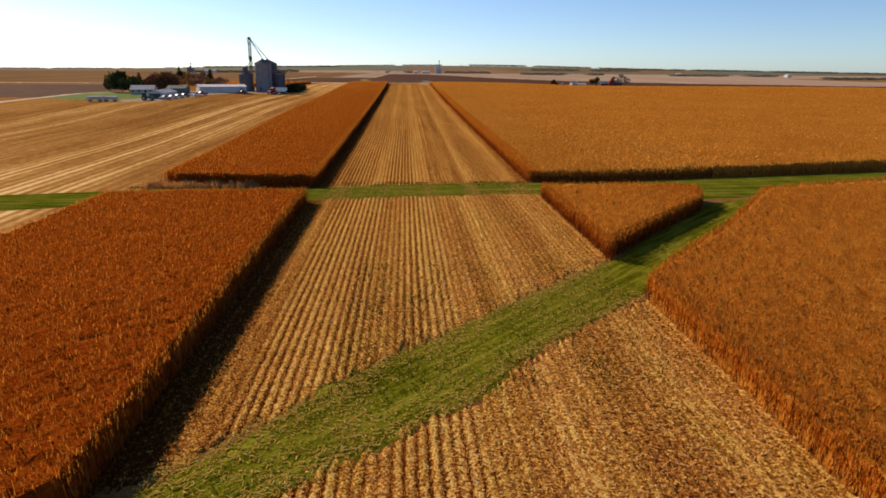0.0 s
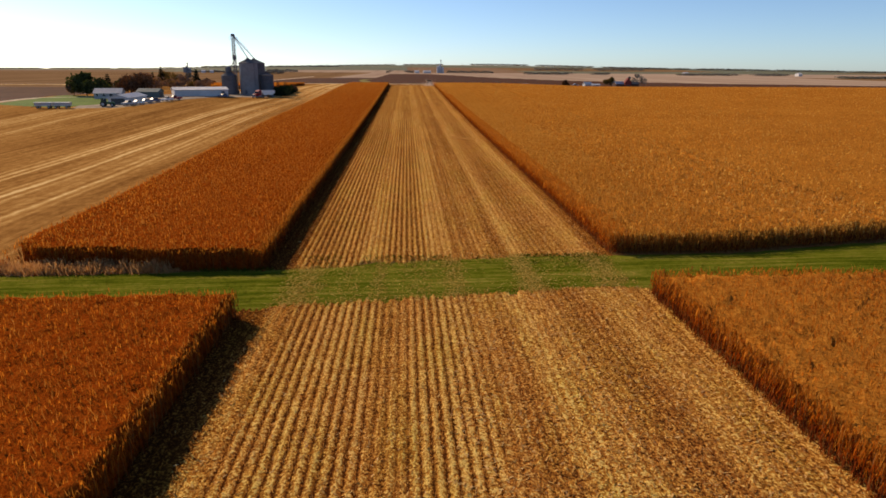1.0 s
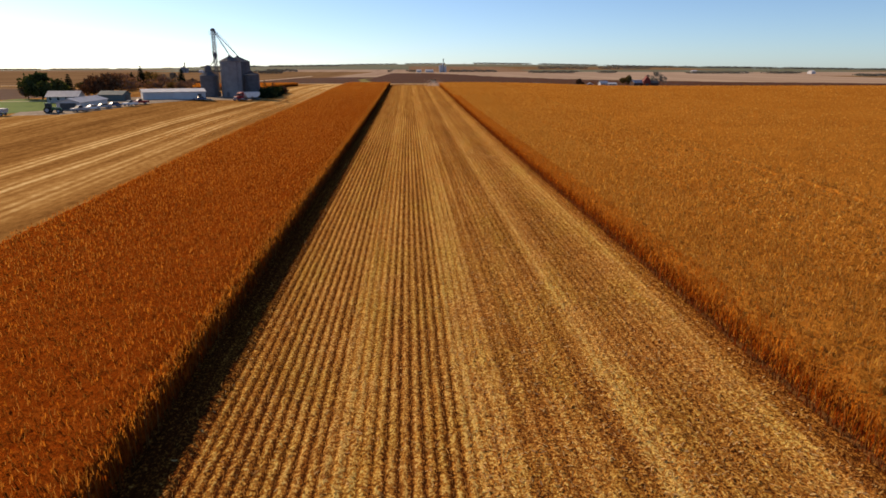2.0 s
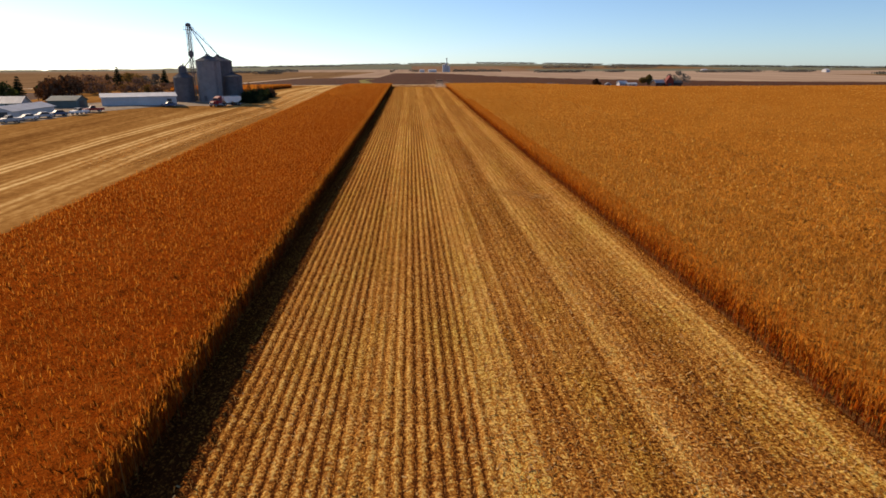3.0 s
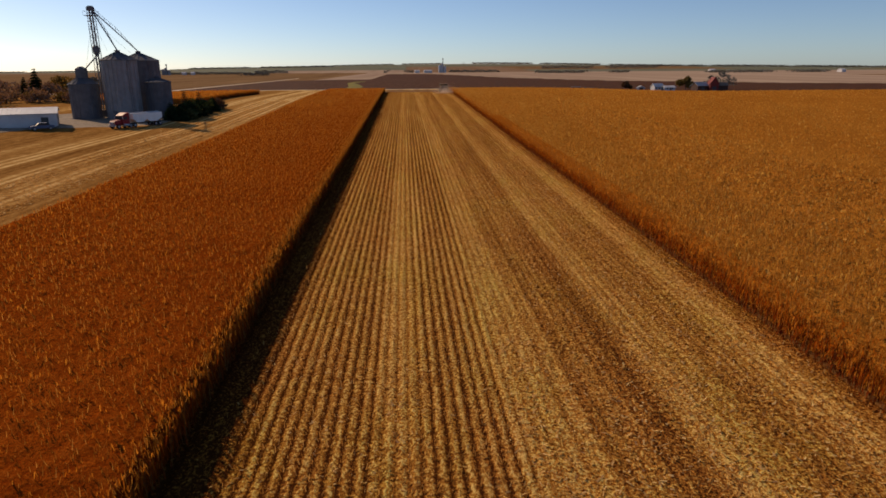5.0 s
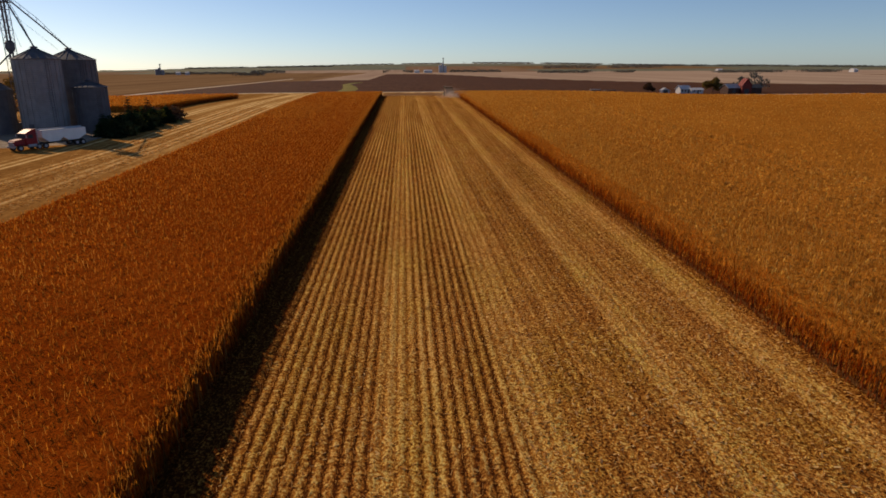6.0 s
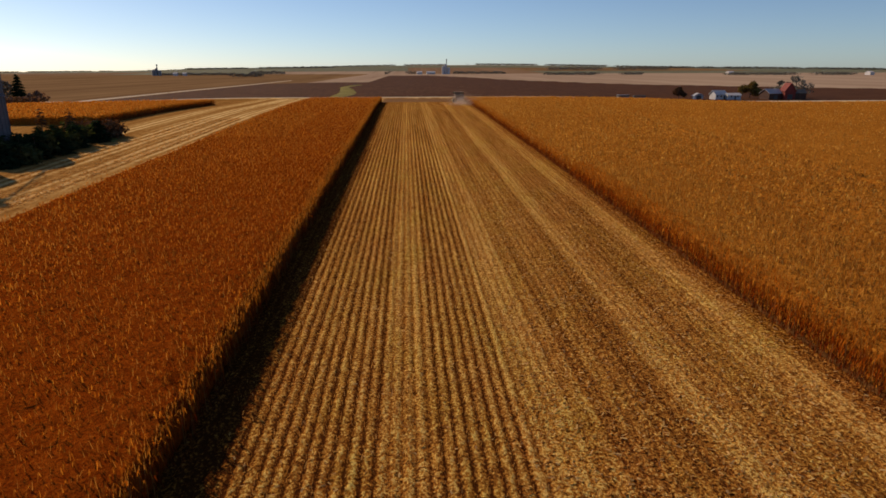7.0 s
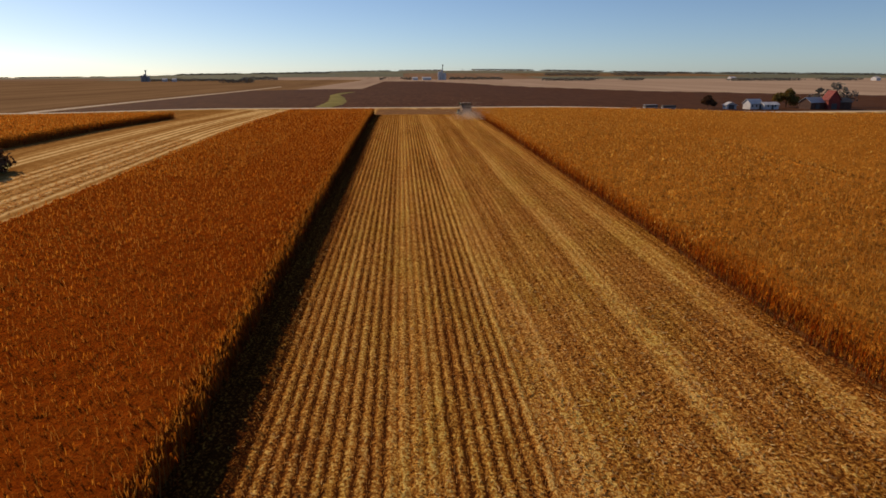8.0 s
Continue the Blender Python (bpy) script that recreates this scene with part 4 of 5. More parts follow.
def place_r(u, v):      # the large field to the east
    x = lerp(49.0, 330.0, u)
    low = np.interp(x, [17.6, 30, 47, 82, 175, 330], [95.2, 95.4, 98.9, 105.3, 121.5, 145])
    return x, lerp(low, FIELD_END + 1 + 0 * x, v)


def place_r1(u, v):
    x = lerp(STRIP_E, 52.0, u)
    return x, lerp(np.interp(x, [17.6, 30, 47, 82], [95.2, 95.4, 98.9, 105.3]), FIELD_END + 1, v)


def place_r2(u, v):
    x = lerp(50.0, 110.0, u)
    return x, lerp(np.interp(x, [47, 82, 175], [98.9, 105.3, 121.5]), FIELD_END + 1, v)


def place_r3(u, v):
    x = lerp(110.0, 330.0, u)
    return x, lerp(np.interp(x, [82, 175, 330], [105.3, 121.5, 145]), FIELD_END + 1, v)


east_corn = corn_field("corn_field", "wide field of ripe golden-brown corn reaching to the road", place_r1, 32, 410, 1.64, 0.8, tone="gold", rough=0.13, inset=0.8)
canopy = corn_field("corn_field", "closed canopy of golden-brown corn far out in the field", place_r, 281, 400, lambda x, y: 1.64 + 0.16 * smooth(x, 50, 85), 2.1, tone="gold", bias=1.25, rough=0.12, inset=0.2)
edge_plants(east_corn, [(STRIP_E, FIELD_END + 1), (STRIP_E, 95.2)], rows=3, spacing=0.24)
edge_plants(east_corn, [(STRIP_E, 95.2), (30, 95.4), (47, 98.9), (82, 105.3), (175, 121.5)], tone="gold")
plants_in(place_r1, 32, 410, 7.5, 5, part_of=east_corn, window=lambda x, y: (x >= 20.2) & (x < 31) & (y < 350), tone="gold", wide=0.08, long=0.42, tassel=0.022)
plants_in(place_r1, 32, 410, 7.5, 5, part_of=east_corn, window=lambda x, y: (x < 20.2) & (y < 350), wide=0.07, long=0.40, tassel=0.018)
plants_in(place_r1, 32, 410, 2.3, 4, part_of=east_corn, window=lambda x, y: (x >= 31) | (y >= 350), tone="gold", wide=0.17, long=0.58, tassel=0.045, name="corn_tops")
plants_in(place_r2, 60, 400, 0.7, 2, part_of=canopy, tone="gold", wide=0.18, long=0.6, tassel=0.07, name="corn_tops")
plants_in(place_r3, 220, 380, 0.17, 2, part_of=canopy, tone="gold", wide=0.3, long=0.8, tassel=0.12, name="corn_tops")
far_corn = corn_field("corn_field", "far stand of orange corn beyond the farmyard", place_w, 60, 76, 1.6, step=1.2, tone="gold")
plants_in(place_w, 50, 76, 1.3, 2, part_of=far_corn, wide=0.28, long=0.75, tassel=0.13, name="corn_tops")
edge_plants(far_corn, [(-76, 417), (-74.6, 430), (-72.4, 499)][::-1], [(-112, 417), (-76, 417)])
# rank dry weeds at the west end of the stand's front
mx, my = -37.5 + 16.5 * rng.random(110) ** 1.4, 90.9 + 1.7 * rng.random(110)
pick = rng.integers(0, 110, 9000)
X, Y = mx[pick] + rng.normal(0, 0.4, 9000), my[pick] + rng.normal(0, 0.35, 9000)
tall = (0.2 + 0.7 * rng.random(110) ** 1.5)[pick]
weeds = blades("dry_weeds", X, Y, land(X, Y), tall, 0.06, "weed", 0.35)
tagged(weeds, "pale dry weeds along the corn's front edge", "weeds", kind="stuff")
# ---- farm buildings, machines and trees ----
def at(x, y, turn=0.0, lift=0.0):
    return pose(x, y, ground_at(x, y) + lift, 0, 0, turn)


def grain_bin(x, y, radius, eave, apex, label, dark=False):
    """A corrugated steel bin with stiffeners, ribbed cone roof, cap, door and ladder. Heights are of the world."""
    z0 = ground_at(x, y)
    h, top = eave - z0, apex - z0
    steel = "galvanised_dark" if dark else "galvanised"
    ob = thing("grain_bin", label, "grain bin", at(x, y), "grain bins by the elevator leg")
    bm = bmnew()
    rings = int(h / 0.42)
    profile = [(radius + 0.35, -0.1), (radius + 0.35, 0.25), (radius, 0.25)]
    for k in range(rings + 1):
        z = 0.25 + (h - 0.25) * k / rings
        profile += [(radius, z), (radius + 0.05, z + (h - 0.25) / rings * 0.5)] if k < rings else [(radius, z)]
    lathe(bm, profile, 40)
    part("wall", bm, steel, ob)
    bm = bmnew()
    lathe(bm, [(radius + 0.25, h - 0.12), (radius + 0.25, h), (0.55, top - 0.55), (0.55, top - 0.30)], 40)
    part("roof", bm, "bin_roof", ob)
    for k in range(20):
        a = 2 * math.pi * k / 20
        bm = bmnew()
        tube(bm, (math.cos(a) * (radius + 0.2), math.sin(a) * (radius + 0.2), h + 0.05), (math.cos(a) * 0.6, math.sin(a) * 0.6, top - 0.5), 0.05, seg=4)
        part("roof_rib", bm, "bin_roof", ob)
    bm = bmnew()
    lathe(bm, [(0.6, top - 0.35), (0.75, top - 0.3), (0.75, top - 0.15), (0.0, top + 0.1)], 16)
    part("roof_cap", bm, "galvanised_dark", ob)
    for k in range(24):
        a = 2 * math.pi * k / 24
        bm = bmnew()
        box(bm, radius + 0.03, radius + 0.12, -0.05, 0.05, 0.25, h - 0.15, 0, Matrix.Rotation(a, 4, "Z"))
        part("stiffener", bm, steel, ob)
    bm = bmnew()
    q = Matrix.Rotation(radians(-100), 4, "Z")
    box(bm, radius + 0.03, radius + 0.16, -0.5, 0.5, 0.5, 2.2, 0.02, q)
    part("door", bm, "galvanised_dark", ob, "steel walk-in door")
    ladder = bmnew()
    q = Matrix.Rotation(radians(-40), 4, "Z")
    for s in (-0.25, 0.25):
        box(ladder, radius + 0.2, radius + 0.26, s - 0.03, s + 0.03, 0.5, h, 0, q)
    for k in range(int(h / 0.6)):
        box(ladder, radius + 0.21, radius + 0.25, -0.25, 0.25, 0.6 + k * 0.6, 0.64 + k * 0.6, 0, q)
    part("ladder", ladder, "galvanised_dark", ob)
    return ob


BINS = {"small_west": (-88.1, 365.6, 3.5, 13.5, 16.2), "tall_front": (-78.6, 366.4, 4.3, 19.5, 22.0), "tall_back": (-78.9, 380.7, 5.1, 19.5, 22.1), "low_east": (-71.2, 371.4, 3.3, 13.8, 15.4)}
short_bin = grain_bin(*BINS["small_west"], "short grey corrugated grain bin beside the white shed", True)
grain_bin(*BINS["tall_front"], "tall grey corrugated steel grain bin with cone roof")
grain_bin(*BINS["tall_back"], "wide tall dark grey corrugated steel grain bin behind another", True)
grain_bin(*BINS["low_east"], "low dark steel grain bin beside the tall bins", True)

# dark housing on the short bin's roof
bm = bmnew()
zc = BINS["small_west"][4] - ground_at(*BINS["small_west"][:2])
lathe(bm, [(1.45, zc - 1.5), (1.45, zc + 1.1), (0.5, zc + 1.7), (0.0, zc + 1.75)], 20)
part("roof_housing", bm, "bin_roof", short_bin, "dark round housing on the roof")

# the elevator leg with its spouts
LEG_X, LEG_Y, LEG_TOP = -86.3, 371.9, 33.0
leg = thing("elevator_leg", "tall lattice grain elevator leg with spouts down to the bins", "grain elevator", at(LEG_X, LEG_Y))
LZ = LEG_TOP - ground_at(LEG_X, LEG_Y)
for sx_, sy_ in ((-1, -1), (1, -1), (1, 1), (-1, 1)):
    bm = bmnew()
    tube(bm, (sx_ * 0.85, sy_ * 0.85, 0), (sx_ * 0.7, sy_ * 0.7, LZ - 1.5), 0.07, seg=6)
    part("post", bm, "galvanised_dark", leg)
n_bay = 13
for k in range(n_bay):
    z0, z1 = (LZ - 1.5) * k / n_bay, (LZ - 1.5) * (k + 1) / n_bay
    bm = bmnew()
    for p, q in (((-1, -1), (1, -1)), ((1, -1), (1, 1)), ((1, 1), (-1, 1)), ((-1, 1), (-1, -1))):
        tube(bm, (p[0] * 0.8, p[1] * 0.8, z0), (q[0] * 0.8, q[1] * 0.8, z1), 0.045, seg=4)
        tube(bm, (p[0] * 0.8, p[1] * 0.8, z1), (q[0] * 0.8, q[1] * 0.8, z1), 0.045, seg=4)
    part("brace", bm, "galvanised_dark", leg)
for s in (-0.32, 0.32):
    bm = bmnew()
    box(bm, s - 0.14, s + 0.14, -0.2, 0.2, 0, LZ - 0.6, 0.03)
    part("casing", bm, "galvanised", leg)
bm = bmnew()
prism(bm, [(-0.9, LZ - 0.9), (0.9, LZ - 0.9), (0.9, LZ - 0.2), (0.45, LZ + 0.3), (-0.45, LZ + 0.3), (-0.9, LZ - 0.2)], -0.45, 0.45)
part("head", bm, "galvanised_dark", leg)
bm = bmnew()
box(bm, -1.5, 1.5, -1.3, 1.3, LZ - 2.2, LZ - 2.1)
for a, b in (((-1.5, -1.3), (1.5, -1.3)), ((1.5, -1.3), (1.5, 1.3)), ((1.5, 1.3), (-1.5, 1.3)), ((-1.5, 1.3), (-1.5, -1.3))):
    tube(bm, (*a, LZ - 1.1), (*b, LZ - 1.1), 0.03, seg=4)
    tube(bm, (*a, LZ - 2.1), (*a, LZ - 1.1), 0.03, seg=4)
part("platform", bm, "galvanised_dark", leg)
bm = bmnew()
MID = LZ * 0.60
lathe(bm, [(0.3, MID - 1.0), (0.9, MID), (0.9, MID + 1.2), (0.5, MID + 1.6)], 12)
part("distributor", bm, "galvanised_dark", leg)
bm = bmnew()
box(bm, -1.0, 1.0, -0.7, 0.7, 0, 1.8, 0.1)
part("boot", bm, "galvanised_dark", leg)


def spout(z_from, name):
    x, y, r, e, a = BINS[name]
    bm = bmnew()
    tube(bm, (0.5, 0, z_from), (x - LEG_X, y - LEG_Y, a - ground_at(LEG_X, LEG_Y)), 0.16, seg=8)
    part("spout", bm, "galvanised_dark", leg)


def spout_truss(z_from, name):
    """A stay over a long spout, with short struts between the two."""
    x, y, r, e, a = BINS[name]
    p, q = Vector((0.5, 0, z_from)), Vector((x - LEG_X, y - LEG_Y, a - ground_at(LEG_X, LEG_Y)))
    bm = bmnew()
    rise = Vector((0, 0, 1.1))
    tube(bm, p + rise * 0.7, p.lerp(q, 0.5) + rise, 0.05, seg=5)
    tube(bm, p.lerp(q, 0.5) + rise, q, 0.05, seg=5)
    for k in range(1, 8):
        f = k / 8
        top = p.lerp(q, f) + rise * (0.7 + 0.6 * f if f <= 0.5 else 2 * (1 - f))
        tube(bm, p.lerp(q, f), top, 0.04, seg=4)
    part("spout_truss", bm, "galvanised_dark", leg)


spout_truss(LZ - 1.2, "tall_front")
spout_truss(LZ - 0.9, "tall_back")
spout(LZ - 1.2, "tall_front")
spout(LZ - 0.9, "tall_back")
spout(MID - 0.4, "small_west")
for gx_, gy_, gz_ in ((-4.0, -6.0, 0.0), (5.4, 8.6, 17.0), (5.0, -5.0, 17.2)):
    bm = bmnew()
    tube(bm, (0, 0, LZ - 3), (gx_, gy_, gz_), 0.025, seg=4)
    part("guy_wire", bm, "wire", leg)


def ribbed_sheet(bm, start, along, up, out, length, thick, pitch, rib):
    """A sheet-metal panel in one piece: flat at the back, with standing ribs across its face."""
    xs = [(0.0, thick)]
    for k in range(int((length - 0.3) / pitch) + 1):
        c = 0.15 + pitch * k
        xs += [(c - 0.06, thick), (c - 0.03, thick + rib), (c + 0.03, thick + rib), (c + 0.06, thick)]
    xs.append((length, thick))
    face = [[bm.verts.new(start + along * x + out * h + up * f) for x, h in xs] for f in (0, 1)]
    back = [[bm.verts.new(start + along * x + up * f) for x in (0, length)] for f in (0, 1)]
    for k in range(len(xs) - 1):
        bm.faces.new((face[0][k], face[0][k + 1], face[1][k + 1], face[1][k]))
    bm.faces.new((back[0][1], back[0][0], back[1][0], back[1][1]))
    bm.faces.new((back[0][0], face[0][0], face[1][0], back[1][0]))
    bm.faces.new((face[0][-1], back[0][1], back[1][1], face[1][-1]))
    bm.faces.new([back[0][0], back[0][1]] + face[0][::-1])
    bm.faces.new([back[1][1], back[1][0]] + face[1])
    bmesh.ops.recalc_face_normals(bm, faces=bm.faces[:])
    return bm


def building(name, label, category, x, y, turn, length, width, wall, ridge, walls, roof, door=None, windows=0, group=""):
    """A gabled building, ridge along its own x. Walls, two roof slopes, gable ends, doors and windows are parts."""
    ob = thing(name, label, category, at(x, y, turn, -0.1), group)
    L, W = length / 2, width / 2
    for s in (-1, 1):
        out = Vector((0, s, 0))
        bm = ribbed_sheet(bmnew(), Vector((-L, s * (W - 0.1), 0)), Vector((1, 0, 0)), Vector((0, 0, wall)), out, length, 0.2, 1.2, 0.03)
        part("wall", bm, walls, ob)
        q0, q1 = Vector((0, s * (W + 0.5), wall - 0.5 * (ridge / W))), Vector((0, 0, wall + ridge))
        bm = ribbed_sheet(bmnew(), q0 + Vector((-L - 0.4, 0, 0)), Vector((1, 0, 0)), q1 - q0, Vector((0, s * ridge, W)).normalized(), length + 0.8, 0.12, 0.9, 0.035)
        part("roof", bm, roof, ob)
    for s in (-1, 1):
        bm = bmnew()
        o = [(-W + 0.1, 0), (W - 0.1, 0), (W - 0.1, wall), (0, wall + ridge - 0.12), (-W + 0.1, wall)]
        prism(bm, [(a, b) for a, b in o], -0.1, 0.1)
        for v in bm.verts:
            v.co = Vector((s * (L - 0.12) + v.co.y, v.co.x, v.co.z))
        part("gable", bm, walls, ob)
    if door:
        for side, pos, w, h in door:
            bm = bmnew()
            if side == "end+" or side == "end-":
                s = 1 if side == "end+" else -1
                box(bm, s * (L + 0.02) - 0.06, s * (L + 0.02) + 0.06, pos - w / 2, pos + w / 2, 0.1, h, 0.02)
            else:
                s = 1 if side == "side+" else -1
                box(bm, pos - w / 2, pos + w / 2, s * (W + 0.14) - 0.05, s * (W + 0.14) + 0.05, 0.1, h, 0.02)
            part("door", bm, "dark_opening", ob, "dark panel filling a doorway")
    for k in range(windows):
        xx = -L + length * (k + 0.5) / windows
        for s in (-1, 1):
            bm = bmnew()
            box(bm, xx - 0.5, xx + 0.5, s * (W + 0.13) - 0.05, s * (W + 0.13) + 0.05, 1.0, 2.2, 0.02)
            wn = part("window", bm, "white_paint", ob)
            bm = bmnew()
            box(bm, xx - 0.42, xx + 0.42, s * (W + 0.19) - 0.01, s * (W + 0.19) + 0.01, 1.08, 2.12)
            part("pane", bm, "glass", wn)
    return ob


building("livestock_shed", "long low white metal shed with pale roof beside the bins", "shed", -94.2, 337.8, 25, 22.5, 12, 2.9, 1.0, "white_metal", "white_metal", [("side-", 9.0, 1.4, 2.1), ("end+", 1.0, 2.4, 2.2)], 0)
building("machine_shed", "white metal machine shed with a dark open end", "shed", -107.6, 293.6, 97, 26, 6.4, 2.2, 1.1, "white_metal", "white_metal", [("end-", 0, 4.6, 2.0)], 0)
building("storage_barn", "green metal storage barn with green roof", "barn", -111.0, 324.6, 2, 8.6, 7.5, 2.4, 1.2, "green_metal", "green_metal", [("end+", 0, 3.2, 2.2)], 0)
building("farmhouse", "single-storey farmhouse with weathered grey roof", "house", -123.6, 314.5, 10, 10, 7.5, 2.4, 1.7, "grey_roof", "grey_roof", [("side-", 1.5, 1.0, 2.0)], 4)
building("garage", "small pale garage between the sheds", "garage", -104.6, 346.0, 60, 5, 4.2, 2.3, 1.2, "white_metal", "grey_roof", [("end-", 0, 2.6, 2.0)], 0)


def wheel(ob, x, y, r, w):
    bm = bmnew()
    tube(bm, (x, y - w / 2, r), (x, y + w / 2, r), r, seg=18)
    wh = part("wheel", bm, "rubber", ob)
    bm = bmnew()
    tube(bm, (x, y - w / 2 - 0.02, r), (x, y + w / 2 + 0.02, r), r * 0.55, seg=14)
    part("rim", bm, "grey_paint", wh)


def semi_truck(x, y, turn):
    ob = thing("grain_truck", "red semi truck with a white hopper trailer in the yard", "truck", at(x, y, turn, 0.06))
    bm = bmnew()
    box(bm, -1.9, 0.0, -1.2, 1.2, 0.9, 2.9, 0.12)
    part("cab", bm, "red_paint", ob)
    bm = bmnew()
    prism(bm, [(-3.9, 0.8), (-1.9, 0.8), (-1.9, 2.0), (-3.6, 1.8), (-3.9, 1.5)], -0.85, 0.85)
    part("hood", bm, "red_paint", ob)
    bm = bmnew()
    box(bm, -1.96, -1.86, -1.0, 1.0, 2.05, 2.75, 0.03)
    part("windscreen", bm, "glass", ob)
    bm = bmnew()
    box(bm, -4.05, -3.88, -1.1, 1.1, 0.5, 0.9, 0.05)
    part("bumper", bm, "grey_paint", ob)
    bm = bmnew()
    box(bm, -3.97, -3.87, -0.55, 0.55, 0.95, 1.5, 0.02)
    part("grille", bm, "grey_paint", ob, "bright metal grille")
    bm = bmnew()
    prism(bm, [(-1.9, 2.85), (0.0, 2.85), (0.0, 3.5), (-0.7, 3.45)], -1.05, 1.05)
    part("wind_deflector", bm, "red_paint", ob)
    for s in (-1, 1):
        bm = bmnew()
        box(bm, -3.96, -3.86, s * 0.72 - 0.12, s * 0.72 + 0.12, 1.05, 1.25, 0.03)
        part("headlight", bm, "white_paint", ob, "pale headlight")
        bm = bmnew()
        box(bm, -1.6, -0.7, s * 1.2 - 0.02, s * 1.2 + 0.02, 2.0, 2.65, 0.01)
        part("side_window", bm, "glass", ob)
        bm = bmnew()
        tube(bm, (-1.7, s * 1.05, 0.75), (-0.3, s * 1.05, 0.75), 0.3, seg=14)
        part("fuel_tank", bm, "grey_paint", ob, "round polished fuel tank")
        bm = bmnew()
        box(bm, -2.05, -1.95, s * 1.4 - 0.1, s * 1.4 + 0.1, 2.1, 2.6, 0.02)
        tube(bm, (-1.95, s * 1.18, 2.5), (-2.0, s * 1.36, 2.5), 0.02, seg=5)
        part("mirror", bm, "grey_paint", ob)
    for s in (-1, 1):
        bm = bmnew()
        tube(bm, (0.15, s * 1.0, 1.0), (0.15, s * 1.0, 3.6), 0.08, seg=8)
        part("exhaust_stack", bm, "grey_paint", ob)
        bm = bmnew()
        box(bm, -3.6, -2.2, s * 0.9 - 0.25, s * 0.9 + 0.25, 0.95, 1.15, 0.06)
        part("fender", bm, "red_paint", ob)
    bm = bmnew()
    box(bm, -3.6, 9.1, -0.45, 0.45, 0.75, 1.0)
    part("chassis", bm, "rubber", ob)
    bm = bmnew()
    prism(bm, [(0.9, 1.9), (2.0, 1.1), (3.8, 1.1), (4.7, 1.7), (5.6, 1.1), (7.6, 1.1), (9.2, 1.9), (9.2, 3.1), (0.9, 3.1)], -1.25, 1.25)
    part("trailer", bm, "white_paint", ob, "white hopper-bottom grain trailer")
    bm = bmnew()
    tube(bm, (0.9, 0, 3.15), (9.2, 0, 3.15), 0.22, seg=8)
    box(bm, 0.9, 9.2, -1.2, 1.2, 3.08, 3.16, 0.02)
    part("tarp", bm, "grey_paint", ob, "rolled tarp along the top")
    for xx in (-3.1, 0.1, 1.3, 7.2, 8.4):
        for s in (-1, 1):
            wheel(ob, xx, s * 1.05, 0.5, 0.4)
    return ob


semi_truck(-68.9, 343.2, 61)


def car(name, x, y, turn, paint, label, pickup=False, category="car"):
    ob = thing(name, label, category, at(x, y, turn, 0.08), "vehicles parked in the farmyard")
    bm = bmnew()
    if pickup:
        prism(bm, [(-2.7, 0.5), (2.7, 0.5), (2.7, 1.1), (0.6, 1.15), (0.4, 1.15), (-1.2, 1.15), (-2.6, 1.0)], -0.95, 0.95)
    else:
        prism(bm, [(-2.3, 0.4), (2.3, 0.4), (2.35, 0.9), (1.5, 1.0), (-1.2, 1.0), (-2.25, 0.85)], -0.9, 0.9)
    bmesh.ops.bevel(bm, geom=bm.edges[:], offset=0.06, segments=2, affect="EDGES")
    part("body", bm, paint, ob)
    bm = bmnew()
    o = [(-1.2, 1.1), (0.5, 1.1), (0.35, 1.75), (-0.6, 1.75)] if pickup else [(-1.2, 0.95), (1.6, 0.95), (1.0, 1.5), (-0.5, 1.5)]
    prism(bm, o, -0.78, 0.78)
    part("windows", bm, "glass", ob)
    bm = bmnew()
    z = o[2][1]
    box(bm, o[3][0] - 0.02, o[2][0] + 0.02, -0.74, 0.74, z - 0.05, z + 0.05, 0.03)
    part("roof", bm, paint, ob)
    for xx in (-1.5, 1.5):
        for s in (-1, 1):
            wheel(ob, xx, s * 0.82, 0.36, 0.24)
    return ob


car("pickup", -99.9, 275.2, 60, "grey_paint", "silver pickup parked at the yard's edge", True, "pickup truck")
car("car", -99.4, 281.6, 55, "white_paint", "white car parked in a row on gravel")
car("car", -98.8, 287.6, 50, "grey_paint", "silver car parked in a row on gravel")
car("car", -98.0, 293.6, 50, "blue_paint", "dark blue car parked beside the machine shed")
car("pickup", -94.6, 298.0, 70, "white_paint", "white pickup parked at the field's edge", True, "pickup truck")
car("pickup", -94.4, 306.0, 40, "red_paint", "red pickup parked near the storage barn", True, "pickup truck")
car("car", -82.4, 332.4, 40, "blue_paint", "dark blue car parked at the end of the long shed")


